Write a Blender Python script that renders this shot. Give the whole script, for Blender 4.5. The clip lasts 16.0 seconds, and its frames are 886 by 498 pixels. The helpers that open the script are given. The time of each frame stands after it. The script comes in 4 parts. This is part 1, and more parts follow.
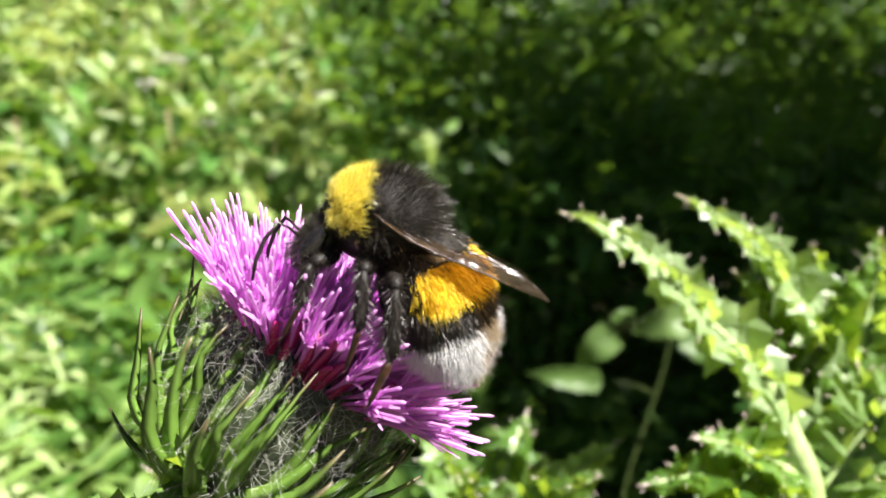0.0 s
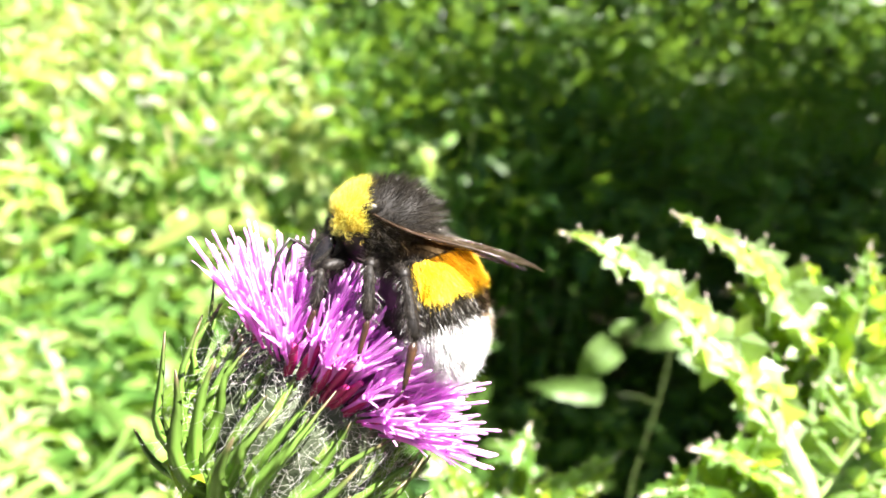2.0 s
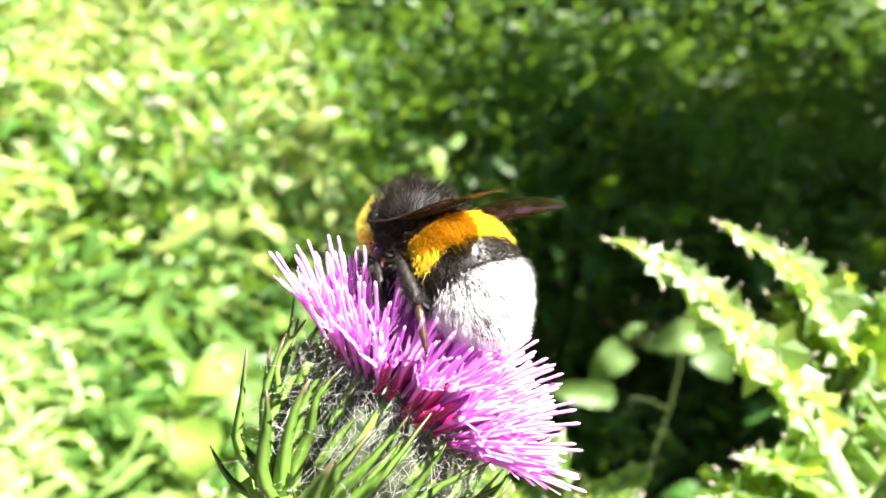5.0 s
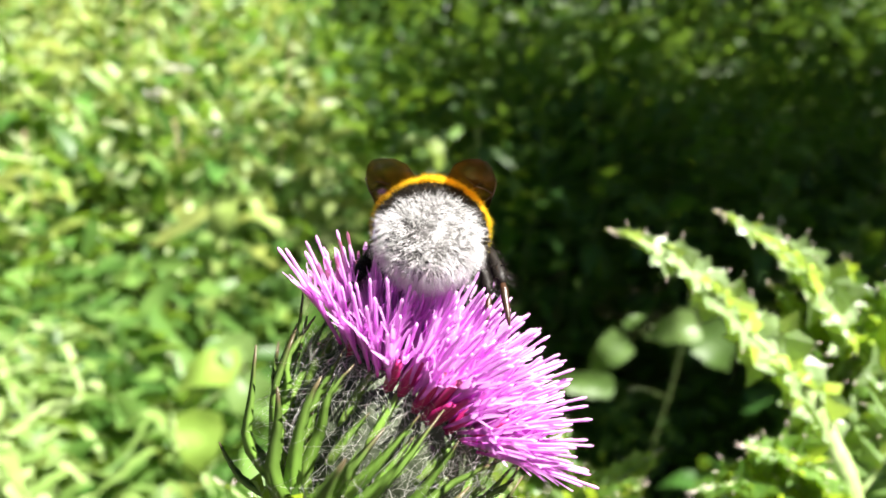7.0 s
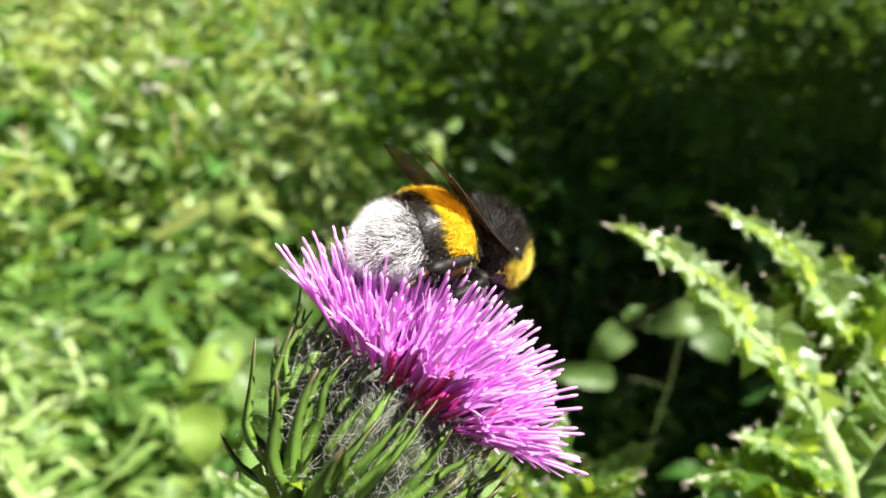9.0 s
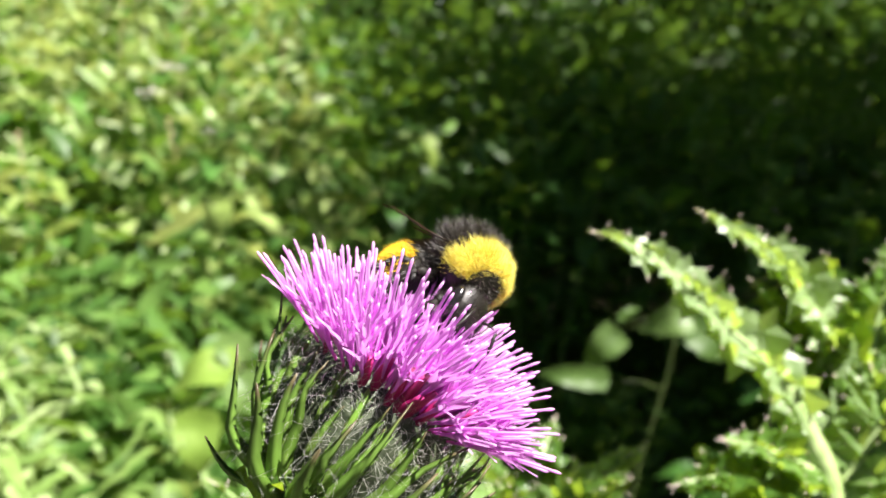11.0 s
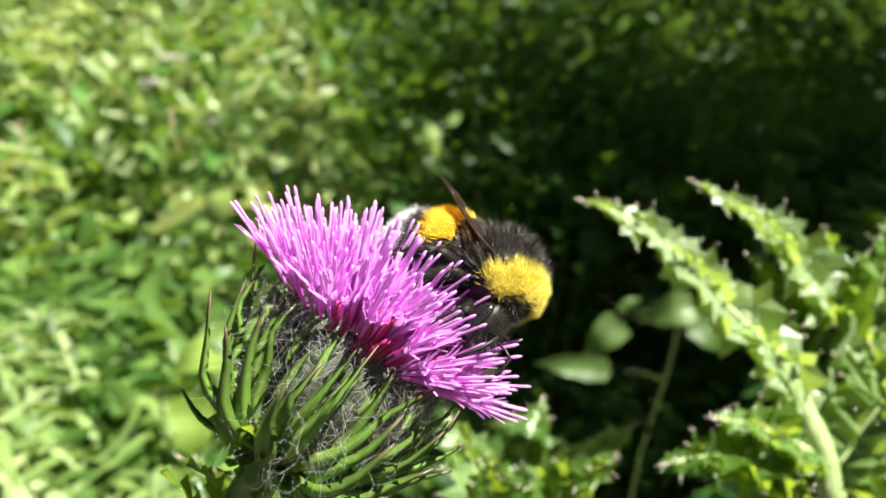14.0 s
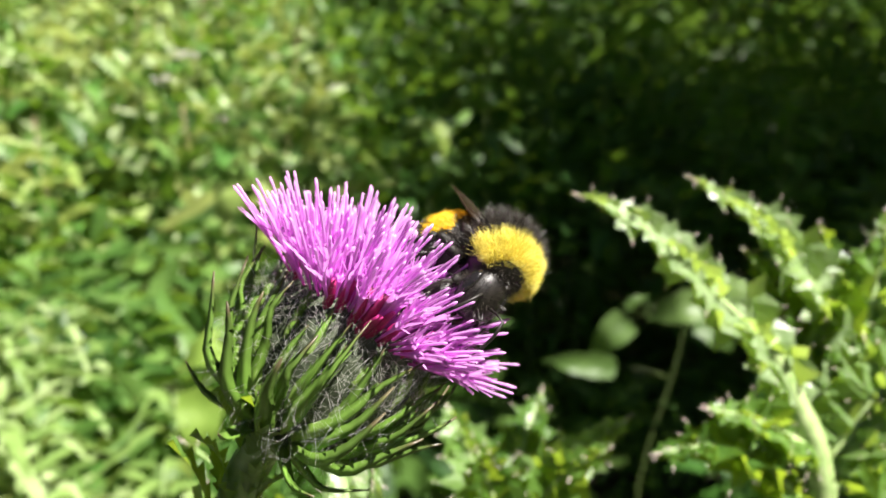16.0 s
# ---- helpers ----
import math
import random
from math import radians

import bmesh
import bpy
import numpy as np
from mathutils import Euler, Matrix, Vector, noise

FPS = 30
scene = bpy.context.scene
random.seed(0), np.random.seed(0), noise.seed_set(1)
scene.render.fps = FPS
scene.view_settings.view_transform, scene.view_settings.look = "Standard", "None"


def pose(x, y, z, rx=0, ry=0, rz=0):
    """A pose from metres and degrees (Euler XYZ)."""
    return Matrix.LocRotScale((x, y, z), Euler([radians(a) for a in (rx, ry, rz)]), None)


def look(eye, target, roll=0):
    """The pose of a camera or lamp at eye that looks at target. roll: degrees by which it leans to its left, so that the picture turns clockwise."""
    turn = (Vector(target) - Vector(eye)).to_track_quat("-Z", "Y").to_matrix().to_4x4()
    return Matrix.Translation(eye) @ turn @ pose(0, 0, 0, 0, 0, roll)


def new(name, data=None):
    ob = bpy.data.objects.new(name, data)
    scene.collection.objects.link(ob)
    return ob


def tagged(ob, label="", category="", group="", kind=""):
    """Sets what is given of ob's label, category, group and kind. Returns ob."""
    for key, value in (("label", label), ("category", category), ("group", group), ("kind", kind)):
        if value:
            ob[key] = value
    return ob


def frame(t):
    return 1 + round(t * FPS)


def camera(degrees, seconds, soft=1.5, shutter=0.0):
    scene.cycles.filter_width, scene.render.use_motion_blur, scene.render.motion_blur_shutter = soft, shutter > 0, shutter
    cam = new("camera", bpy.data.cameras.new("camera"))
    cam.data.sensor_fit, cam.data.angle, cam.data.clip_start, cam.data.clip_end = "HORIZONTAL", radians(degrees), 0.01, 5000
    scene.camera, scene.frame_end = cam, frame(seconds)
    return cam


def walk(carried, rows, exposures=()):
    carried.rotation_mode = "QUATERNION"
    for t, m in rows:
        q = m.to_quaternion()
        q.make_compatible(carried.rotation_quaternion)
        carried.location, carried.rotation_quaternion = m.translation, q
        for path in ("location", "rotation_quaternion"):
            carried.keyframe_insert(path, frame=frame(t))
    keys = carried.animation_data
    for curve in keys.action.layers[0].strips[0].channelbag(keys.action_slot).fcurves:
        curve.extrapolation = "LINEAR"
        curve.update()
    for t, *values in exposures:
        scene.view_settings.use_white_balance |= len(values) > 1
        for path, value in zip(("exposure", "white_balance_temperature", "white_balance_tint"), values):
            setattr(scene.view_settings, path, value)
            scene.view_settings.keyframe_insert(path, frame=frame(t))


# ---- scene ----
MM = 0.001

# ---------------------------------------------------------------- camera
PATH = [
    (0, 0.0, 0.0, 0.55, -6.0, -0.0, 0.0),
    (0.5, -0.0009, 0.00013, 0.54928, -5.701, 0.135, 0.159),
    (1, -0.00042, -0.00133, 0.55125, -5.442, 0.371, 0.222),
    (1.5, -0.00183, -0.00336, 0.55208, -5.197, 0.536, 0.175),
    (2, -0.0005, -0.0034, 0.55165, -5.001, 0.691, -0.108),
    (2.5, -0.00187, -0.00423, 0.55166, -4.854, 0.623, -0.183),
    (3, -0.00474, -0.00369, 0.55269, -4.818, 0.302, -0.06),
    (3.5, -0.00565, -0.0038, 0.55356, -4.883, 0.244, 0.109),
    (4, -0.00565, -0.00289, 0.55192, -4.776, 0.389, 0.234),
    (6.5, -0.00978, -0.00479, 0.55328, -5.348, 0.261, 0.038),
    (7, -0.00831, -0.0041, 0.55248, -5.588, 0.512, 0.005),
    (7.5, -0.00701, -0.0048, 0.55384, -5.923, 0.945, 0.018),
    (8, -0.00815, -0.00601, 0.55331, -6.135, 0.956, 0.071),
    (8.5, -0.00777, -0.00696, 0.55376, -6.182, 1.018, -0.038),
    (9, -0.00794, -0.00537, 0.55312, -6.209, 0.918, -0.042),
    (11.5, -0.00494, -0.00657, 0.55437, -6.094, 1.419, -0.267),
    (12, -0.00327, -0.00618, 0.55227, -6.132, 1.414, 0.047),
    (12.5, -0.00338, -0.00449, 0.5499, -6.177, 1.185, 0.45),
    (13, -0.00298, -0.00427, 0.54967, -6.278, 1.11, 0.179),
    (13.5, -0.00513, -0.00421, 0.55054, -6.385, 1.038, 0.063),
    (14, -0.00238, -0.0021, 0.54947, -6.553, 1.104, 0.166),
    (14.5, -0.00241, -0.00328, 0.54869, -6.596, 0.902, 0.139),
    (15, -0.00282, -0.00468, 0.54806, -6.667, 0.745, 0.164),
    (15.5, -0.00172, -0.00455, 0.54942, -6.708, 0.886, 0.292),
    (16, -0.00048, -0.00471, 0.54879, -6.665, 0.89, 1.03),
]
cam = camera(65.0, 16.0, soft=1.6)
cam.data.dof.use_dof = True
cam.data.dof.focus_distance = 0.0465
cam.data.dof.aperture_fstop = 38.0
walk(cam, [(t, pose(x, y, z, 90 + pitch, roll, yaw)) for t, x, y, z, pitch, roll, yaw in PATH],
     exposures=[(t, e + 2.1, 6350, 14) for t, e in ((0, -0.05), (0.5, 0.02), (1.0, 0.3), (1.5, 0.95), (2.0, 1.12), (4.0, 1.16), (6.5, 0.46), (7.5, 0.05), (9.0, -0.14), (11.5, -0.14), (16.0, -0.30))])

# ---------------------------------------------------------------- light
SUN = Vector((0.47, -0.36, 0.80)).normalized()
world = bpy.data.worlds.new("sky")
scene.world = world
world.use_nodes = True
wn, wl = world.node_tree.nodes, world.node_tree.links
sky = wn.new("ShaderNodeTexSky")
sky.sky_type, sky.sun_disc = "NISHITA", False
sky.sun_elevation = math.asin(SUN.z)
sky.sun_rotation = math.atan2(SUN.x, SUN.y)
wn["Background"].inputs["Strength"].default_value = 0.0095
wl.new(sky.outputs[0], wn["Background"].inputs["Color"])
sun_data = bpy.data.lights.new("sun", "SUN")
sun_data.energy, sun_data.angle, sun_data.color = 5.0, radians(0.55), (1.0, 0.95, 0.86)
sun = new("sun", sun_data)
sun.matrix_world = look(SUN * 6, (0, 0, 0))


# ---------------------------------------------------------------- materials
def material(name):
    m = bpy.data.materials.new(name)
    m.use_nodes = True
    n, l = m.node_tree.nodes, m.node_tree.links
    b = n["Principled BSDF"]
    return m, n, l, b


def ramp(n, stops):
    r = n.new("ShaderNodeValToRGB")
    e = r.color_ramp.elements
    while len(e) < len(stops):
        e.new(0.5)
    for el, (p, c) in zip(e, stops):
        el.position, el.color = p, (*c, 1)
    return r


def noise_node(n, l, scale, detail=3.0, space="Object"):
    co = n.new("ShaderNodeTexCoord")
    t = n.new("ShaderNodeTexNoise")
    t.inputs["Scale"].default_value, t.inputs["Detail"].default_value = scale, detail
    l.new(co.outputs[space], t.inputs["Vector"])
    return t


def leaf_material(name, dark, mid, light, rough=0.42, through_colour=(0.30, 0.42, 0.03), share=0.35, scale=60.0, island=False, gloss=0.5):
    """A leaf: mottled green, waxy, letting part of the light through."""
    m, n, l, b = material(name)
    t = noise_node(n, l, scale, 4.0)
    if island:
        g = n.new("ShaderNodeNewGeometry")
        rnd = g.outputs["Random Per Island"]
    else:
        g = n.new("ShaderNodeObjectInfo")
        rnd = g.outputs["Random"]
    mix = n.new("ShaderNodeMath")
    mix.operation = "MULTIPLY_ADD"
    l.new(t.outputs["Fac"], mix.inputs[0])
    mix.inputs[1].default_value = 0.7
    sub = n.new("ShaderNodeMath")
    sub.operation = "MULTIPLY_ADD"
    l.new(rnd, sub.inputs[0])
    sub.inputs[1].default_value, sub.inputs[2].default_value = 0.75, -0.22
    l.new(sub.outputs[0], mix.inputs[2])
    r = ramp(n, [(0.1, dark), (0.5, mid), (0.95, light)])
    l.new(mix.outputs[0], r.inputs[0])
    l.new(r.outputs[0], b.inputs["Base Color"])
    b.inputs["Roughness"].default_value = rough
    b.inputs["Specular IOR Level"].default_value = gloss
    bump = n.new("ShaderNodeBump")
    bump.inputs["Strength"].default_value = 0.35
    bump.inputs["Distance"].default_value = 0.002
    l.new(t.outputs["Fac"], bump.inputs["Height"])
    l.new(bump.outputs[0], b.inputs["Normal"])
    tr = n.new("ShaderNodeBsdfTranslucent")
    tint = n.new("ShaderNodeMix")
    tint.data_type, tint.blend_type = "RGBA", "MIX"
    tint.inputs["Factor"].default_value = 0.35
    tint.inputs["A"].default_value = (*through_colour, 1)
    l.new(r.outputs[0], tint.inputs["B"])
    l.new(tint.outputs["Result"], tr.inputs["Color"])
    ms = n.new("ShaderNodeMixShader")
    ms.inputs[0].default_value = share
    l.new(b.outputs[0], ms.inputs[1])
    l.new(tr.outputs[0], ms.inputs[2])
    l.new(ms.outputs[0], n["Material Output"].inputs["Surface"])
    return m


def plain_material(name, c1, c2, scale, rough=0.6, bump=0.3, dist=0.0005, gloss=0.5, island=False):
    m, n, l, b = material(name)
    t = noise_node(n, l, scale, 5.0)
    r = ramp(n, [(0.3, c1), (0.7, c2)])
    if island:
        g = n.new("ShaderNodeNewGeometry")
        l.new(g.outputs["Random Per Island"], r.inputs[0])
    else:
        l.new(t.outputs["Fac"], r.inputs[0])
    l.new(r.outputs[0], b.inputs["Base Color"])
    b.inputs["Roughness"].default_value = rough
    b.inputs["Specular IOR Level"].default_value = gloss
    bp = n.new("ShaderNodeBump")
    bp.inputs["Strength"].default_value, bp.inputs["Distance"].default_value = bump, dist
    l.new(t.outputs["Fac"], bp.inputs["Height"])
    l.new(bp.outputs[0], b.inputs["Normal"])
    return m


def hair_material(name, c1, c2, rough=0.45, share=0.3):
    """Fine hair: each strand slightly different, a little light passes through."""
    m, n, l, b = material(name)
    g = n.new("ShaderNodeNewGeometry")
    r = ramp(n, [(0.0, c1), (1.0, c2)])
    l.new(g.outputs["Random Per Island"], r.inputs[0])
    l.new(r.outputs[0], b.inputs["Base Color"])
    b.inputs["Roughness"].default_value = rough
    tr = n.new("ShaderNodeBsdfTranslucent")
    l.new(r.outputs[0], tr.inputs["Color"])
    ms = n.new("ShaderNodeMixShader")
    ms.inputs[0].default_value = share
    l.new(b.outputs[0], ms.inputs[1])
    l.new(tr.outputs[0], ms.inputs[2])
    l.new(ms.outputs[0], n["Material Output"].inputs["Surface"])
    return m


def graded_material(name, stops, length, axis="Z", rough=0.5, share=0.4, vary=0.25, scale=900.0):
    """Colour that runs along a petal or bract from its base to its tip."""
    m, n, l, b = material(name)
    co = n.new("ShaderNodeTexCoord")
    sep = n.new("ShaderNodeSeparateXYZ")
    l.new(co.outputs["UV" if axis == "Y" else "Object"], sep.inputs[0])
    mul = n.new("ShaderNodeMath")
    mul.operation = "MULTIPLY"
    l.new(sep.outputs[axis], mul.inputs[0])
    mul.inputs[1].default_value = 1.0 / length
    t = n.new("ShaderNodeTexNoise")
    t.inputs["Scale"].default_value = scale
    l.new(co.outputs["Object"], t.inputs["Vector"])
    add = n.new("ShaderNodeMath")
    add.operation = "MULTIPLY_ADD"
    l.new(t.outputs["Fac"], add.inputs[0])
    add.inputs[1].default_value = 0.14
    l.new(mul.outputs[0], add.inputs[2])
    r = ramp(n, stops)
    l.new(add.outputs[0], r.inputs[0])
    oi = n.new("ShaderNodeObjectInfo")
    hsv = n.new("ShaderNodeHueSaturation")
    mr = n.new("ShaderNodeMapRange")
    l.new(oi.outputs["Random"], mr.inputs["Value"])
    mr.inputs["To Min"].default_value, mr.inputs["To Max"].default_value = 1 - vary, 1 + vary
    l.new(mr.outputs[0], hsv.inputs["Value"])
    l.new(r.outputs[0], hsv.inputs["Color"])
    l.new(hsv.outputs[0], b.inputs["Base Color"])
    b.inputs["Roughness"].default_value = rough
    tr = n.new("ShaderNodeBsdfTranslucent")
    l.new(hsv.outputs[0], tr.inputs["Color"])
    ms = n.new("ShaderNodeMixShader")
    ms.inputs[0].default_value = share
    l.new(b.outputs[0], ms.inputs[1])
    l.new(tr.outputs[0], ms.inputs[2])
    l.new(ms.outputs[0], n["Material Output"].inputs["Surface"])
    return m


def wing_material():
    m, n, l, b = material("wing_membrane")
    t = noise_node(n, l, 500.0, 4.0)
    r = ramp(n, [(0.3, (0.035, 0.028, 0.022)), (0.7, (0.085, 0.066, 0.046))])
    l.new(t.outputs["Fac"], r.inputs[0])
    l.new(r.outputs[0], b.inputs["Base Color"])
    b.inputs["Roughness"].default_value = 0.22
    b.inputs["Specular IOR Level"].default_value = 0.8
    bp = n.new("ShaderNodeBump")
    bp.inputs["Strength"].default_value, bp.inputs["Distance"].default_value = 0.9, 0.0006
    l.new(t.outputs["Fac"], bp.inputs["Height"])
    l.new(bp.outputs[0], b.inputs["Normal"])
    tp = n.new("ShaderNodeBsdfTransparent")
    tp.inputs["Color"].default_value = (0.74, 0.60, 0.42, 1)
    ms = n.new("ShaderNodeMixShader")
    ms.inputs[0].default_value = 0.64
    l.new(b.outputs[0], ms.inputs[1])
    l.new(tp.outputs[0], ms.inputs[2])
    l.new(ms.outputs[0], n["Material Output"].inputs["Surface"])
    return m


M_FLORET = graded_material("floret_petal", [(0.06, (0.40, 0.006, 0.11)), (0.18, (0.60, 0.06, 0.36)), (0.32, (0.78, 0.24, 0.76)), (0.70, (0.86, 0.40, 0.87)), (1.0, (0.88, 0.50, 0.90))], 9 * MM, "Z", 0.4, 0.48, 0.16)
M_CRIMSON = graded_material("floret_sheath", [(0.05, (0.26, 0.004, 0.05)), (0.5, (0.44, 0.014, 0.14)), (0.9, (0.52, 0.06, 0.24)), (1.0, (0.30, 0.12, 0.14))], 5 * MM, "Z", 0.4, 0.25, 0.2)
M_BRACT = graded_material("bract_green", [(0.05, (0.27, 0.41, 0.08)), (0.45, (0.16, 0.30, 0.045)), (0.9, (0.12, 0.21, 0.04)), (1.0, (0.12, 0.10, 0.05))], 1.0, "Y", 0.36, 0.3, 0.25, 900.0)
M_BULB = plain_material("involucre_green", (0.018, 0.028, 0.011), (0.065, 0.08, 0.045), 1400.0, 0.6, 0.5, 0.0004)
M_STEM = plain_material("thistle_stem_green", (0.18, 0.28, 0.08), (0.36, 0.45, 0.20), 420.0, 0.5, 0.4, 0.0004)
M_WEB = hair_material("cobweb_hair", (0.55, 0.55, 0.50), (0.8, 0.8, 0.76), 0.5, 0.35)
M_THLEAF = leaf_material("thistle_leaf_green", (0.05, 0.12, 0.02), (0.12, 0.23, 0.045), (0.34, 0.44, 0.24), 0.3, (0.52, 0.68, 0.03), 0.5, 420.0, gloss=0.7)
M_SPINE = plain_material("spine_pale", (0.60, 0.48, 0.42), (0.70, 0.60, 0.52), 900.0, 0.4, 0.1)
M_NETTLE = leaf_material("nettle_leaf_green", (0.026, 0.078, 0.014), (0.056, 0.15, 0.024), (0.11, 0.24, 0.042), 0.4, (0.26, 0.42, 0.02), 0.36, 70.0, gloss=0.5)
# brighter, paler copy of the nettle green: sunlight and glare put into the colour
M_SUNLITLEAF = leaf_material("sunlit_leaf_green", (0.10, 0.16, 0.025), (0.26, 0.36, 0.09), (0.44, 0.53, 0.24), 0.5, (0.42, 0.47, 0.10), 0.42, 60.0, gloss=0.4)
M_BROAD = leaf_material("broad_leaf_green", (0.05, 0.10, 0.02), (0.085, 0.155, 0.035), (0.125, 0.20, 0.055), 0.45, (0.28, 0.42, 0.05), 0.40, 60.0)
M_PALE = leaf_material("pale_broad_leaf", (0.16, 0.26, 0.04), (0.26, 0.38, 0.07), (0.34, 0.46, 0.11), 0.5, (0.50, 0.58, 0.08), 0.40, 60.0)
M_FEATHER = leaf_material("feathery_leaf_green", (0.08, 0.15, 0.03), (0.22, 0.34, 0.09), (0.42, 0.52, 0.25), 0.48, (0.40, 0.48, 0.08), 0.42, 60.0, gloss=0.4)
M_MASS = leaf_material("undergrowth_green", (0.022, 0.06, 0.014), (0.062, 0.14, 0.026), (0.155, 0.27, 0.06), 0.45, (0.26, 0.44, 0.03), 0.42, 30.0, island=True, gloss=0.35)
# lit copy of the undergrowth green, sun and haze put into the colour
M_MASS_SUNLIT = leaf_material("undergrowth_sunlit_green", (0.07, 0.13, 0.02), (0.21, 0.33, 0.08), (0.46, 0.55, 0.30), 0.48, (0.42, 0.46, 0.10), 0.42, 30.0, island=True, gloss=0.5)
M_CANOPY = leaf_material("tree_leaf_green", (0.03, 0.06, 0.012), (0.05, 0.10, 0.02), (0.09, 0.15, 0.03), 0.45, (0.2, 0.34, 0.03), 0.3, 30.0, island=True)
M_HERBSTEM = plain_material("herb_stem_green", (0.09, 0.15, 0.03), (0.16, 0.24, 0.06), 90.0, 0.55, 0.3)
M_DARKSTEM = plain_material("shade_stem_olive", (0.05, 0.08, 0.015), (0.09, 0.13, 0.03), 90.0, 0.6, 0.3)
M_DRY = plain_material("dry_straw", (0.30, 0.22, 0.12), (0.48, 0.38, 0.24), 60.0, 0.7, 0.3)
M_BARK = plain_material("bark", (0.06, 0.045, 0.03), (0.15, 0.12, 0.09), 25.0, 0.85, 0.8, 0.006)
M_SOIL = plain_material("soil_litter", (0.018, 0.014, 0.008), (0.06, 0.045, 0.026), 22.0, 0.95, 0.9, 0.01)
M_BACKING = plain_material("dark_backing", (0.006, 0.014, 0.004), (0.03, 0.055, 0.012), 5.0, 0.9, 1.0, 0.05)
M_BLOSSOM = plain_material("pale_blossom", (0.70, 0.66, 0.55), (0.85, 0.83, 0.76), 200.0, 0.6, 0.2)

M_BLACKSKIN = plain_material("bee_black_cuticle", (0.006, 0.005, 0.004), (0.016, 0.013, 0.01), 1500.0, 0.42, 0.5, 0.00006, 0.4)
M_BLACKROUGH = plain_material("bee_thorax_skin", (0.006, 0.005, 0.004), (0.014, 0.012, 0.01), 1500.0, 0.7, 0.4, 0.00005, 0.2)
M_BLACKHAIR = hair_material("bee_black_hair", (0.006, 0.005, 0.004), (0.05, 0.042, 0.03), 0.4, 0.15)
M_YELLOWSKIN = plain_material("bee_yellow_underfur", (0.36, 0.25, 0.015), (0.5, 0.36, 0.03), 1500.0, 0.7, 0.3, 0.00005, 0.2)
M_YELLOWHAIR = hair_material("bee_yellow_hair", (0.62, 0.50, 0.025), (0.97, 0.92, 0.26), 0.5, 0.35)
M_ORANGESKIN = plain_material("bee_orange_underfur", (0.48, 0.27, 0.008), (0.6, 0.36, 0.012), 1500.0, 0.7, 0.3, 0.00005, 0.2)
M_ORANGEHAIR = hair_material("bee_orange_hair", (0.76, 0.47, 0.01), (0.97, 0.78, 0.045), 0.5, 0.35)
M_TAILSKIN = plain_material("bee_tail_cuticle", (0.03, 0.027, 0.024), (0.10, 0.095, 0.09), 1200.0, 0.3, 0.4, 0.00005, 0.6)
M_WHITEHAIR = hair_material("bee_white_hair", (0.6, 0.6, 0.59), (0.92, 0.92, 0.92), 0.45, 0.35)
M_EYE = plain_material("bee_eye", (0.008, 0.007, 0.007), (0.014, 0.012, 0.012), 3000.0, 0.12, 0.1, 0.00002, 0.8)
M_LEG = plain_material("bee_leg_black", (0.004, 0.003, 0.003), (0.014, 0.011, 0.008), 1800.0, 0.55, 0.8, 0.0001, 0.25)
M_TARSUS = plain_material("bee_foot_brown", (0.014, 0.007, 0.004), (0.05, 0.022, 0.01), 1500.0, 0.35, 0.3, 0.00005)
M_WING = wing_material()
M_VEIN = plain_material("wing_vein", (0.018, 0.010, 0.006), (0.04, 0.022, 0.012), 1500.0, 0.3, 0.1)

# ---------------------------------------------------------------- mesh helpers
rng = random.Random(7)


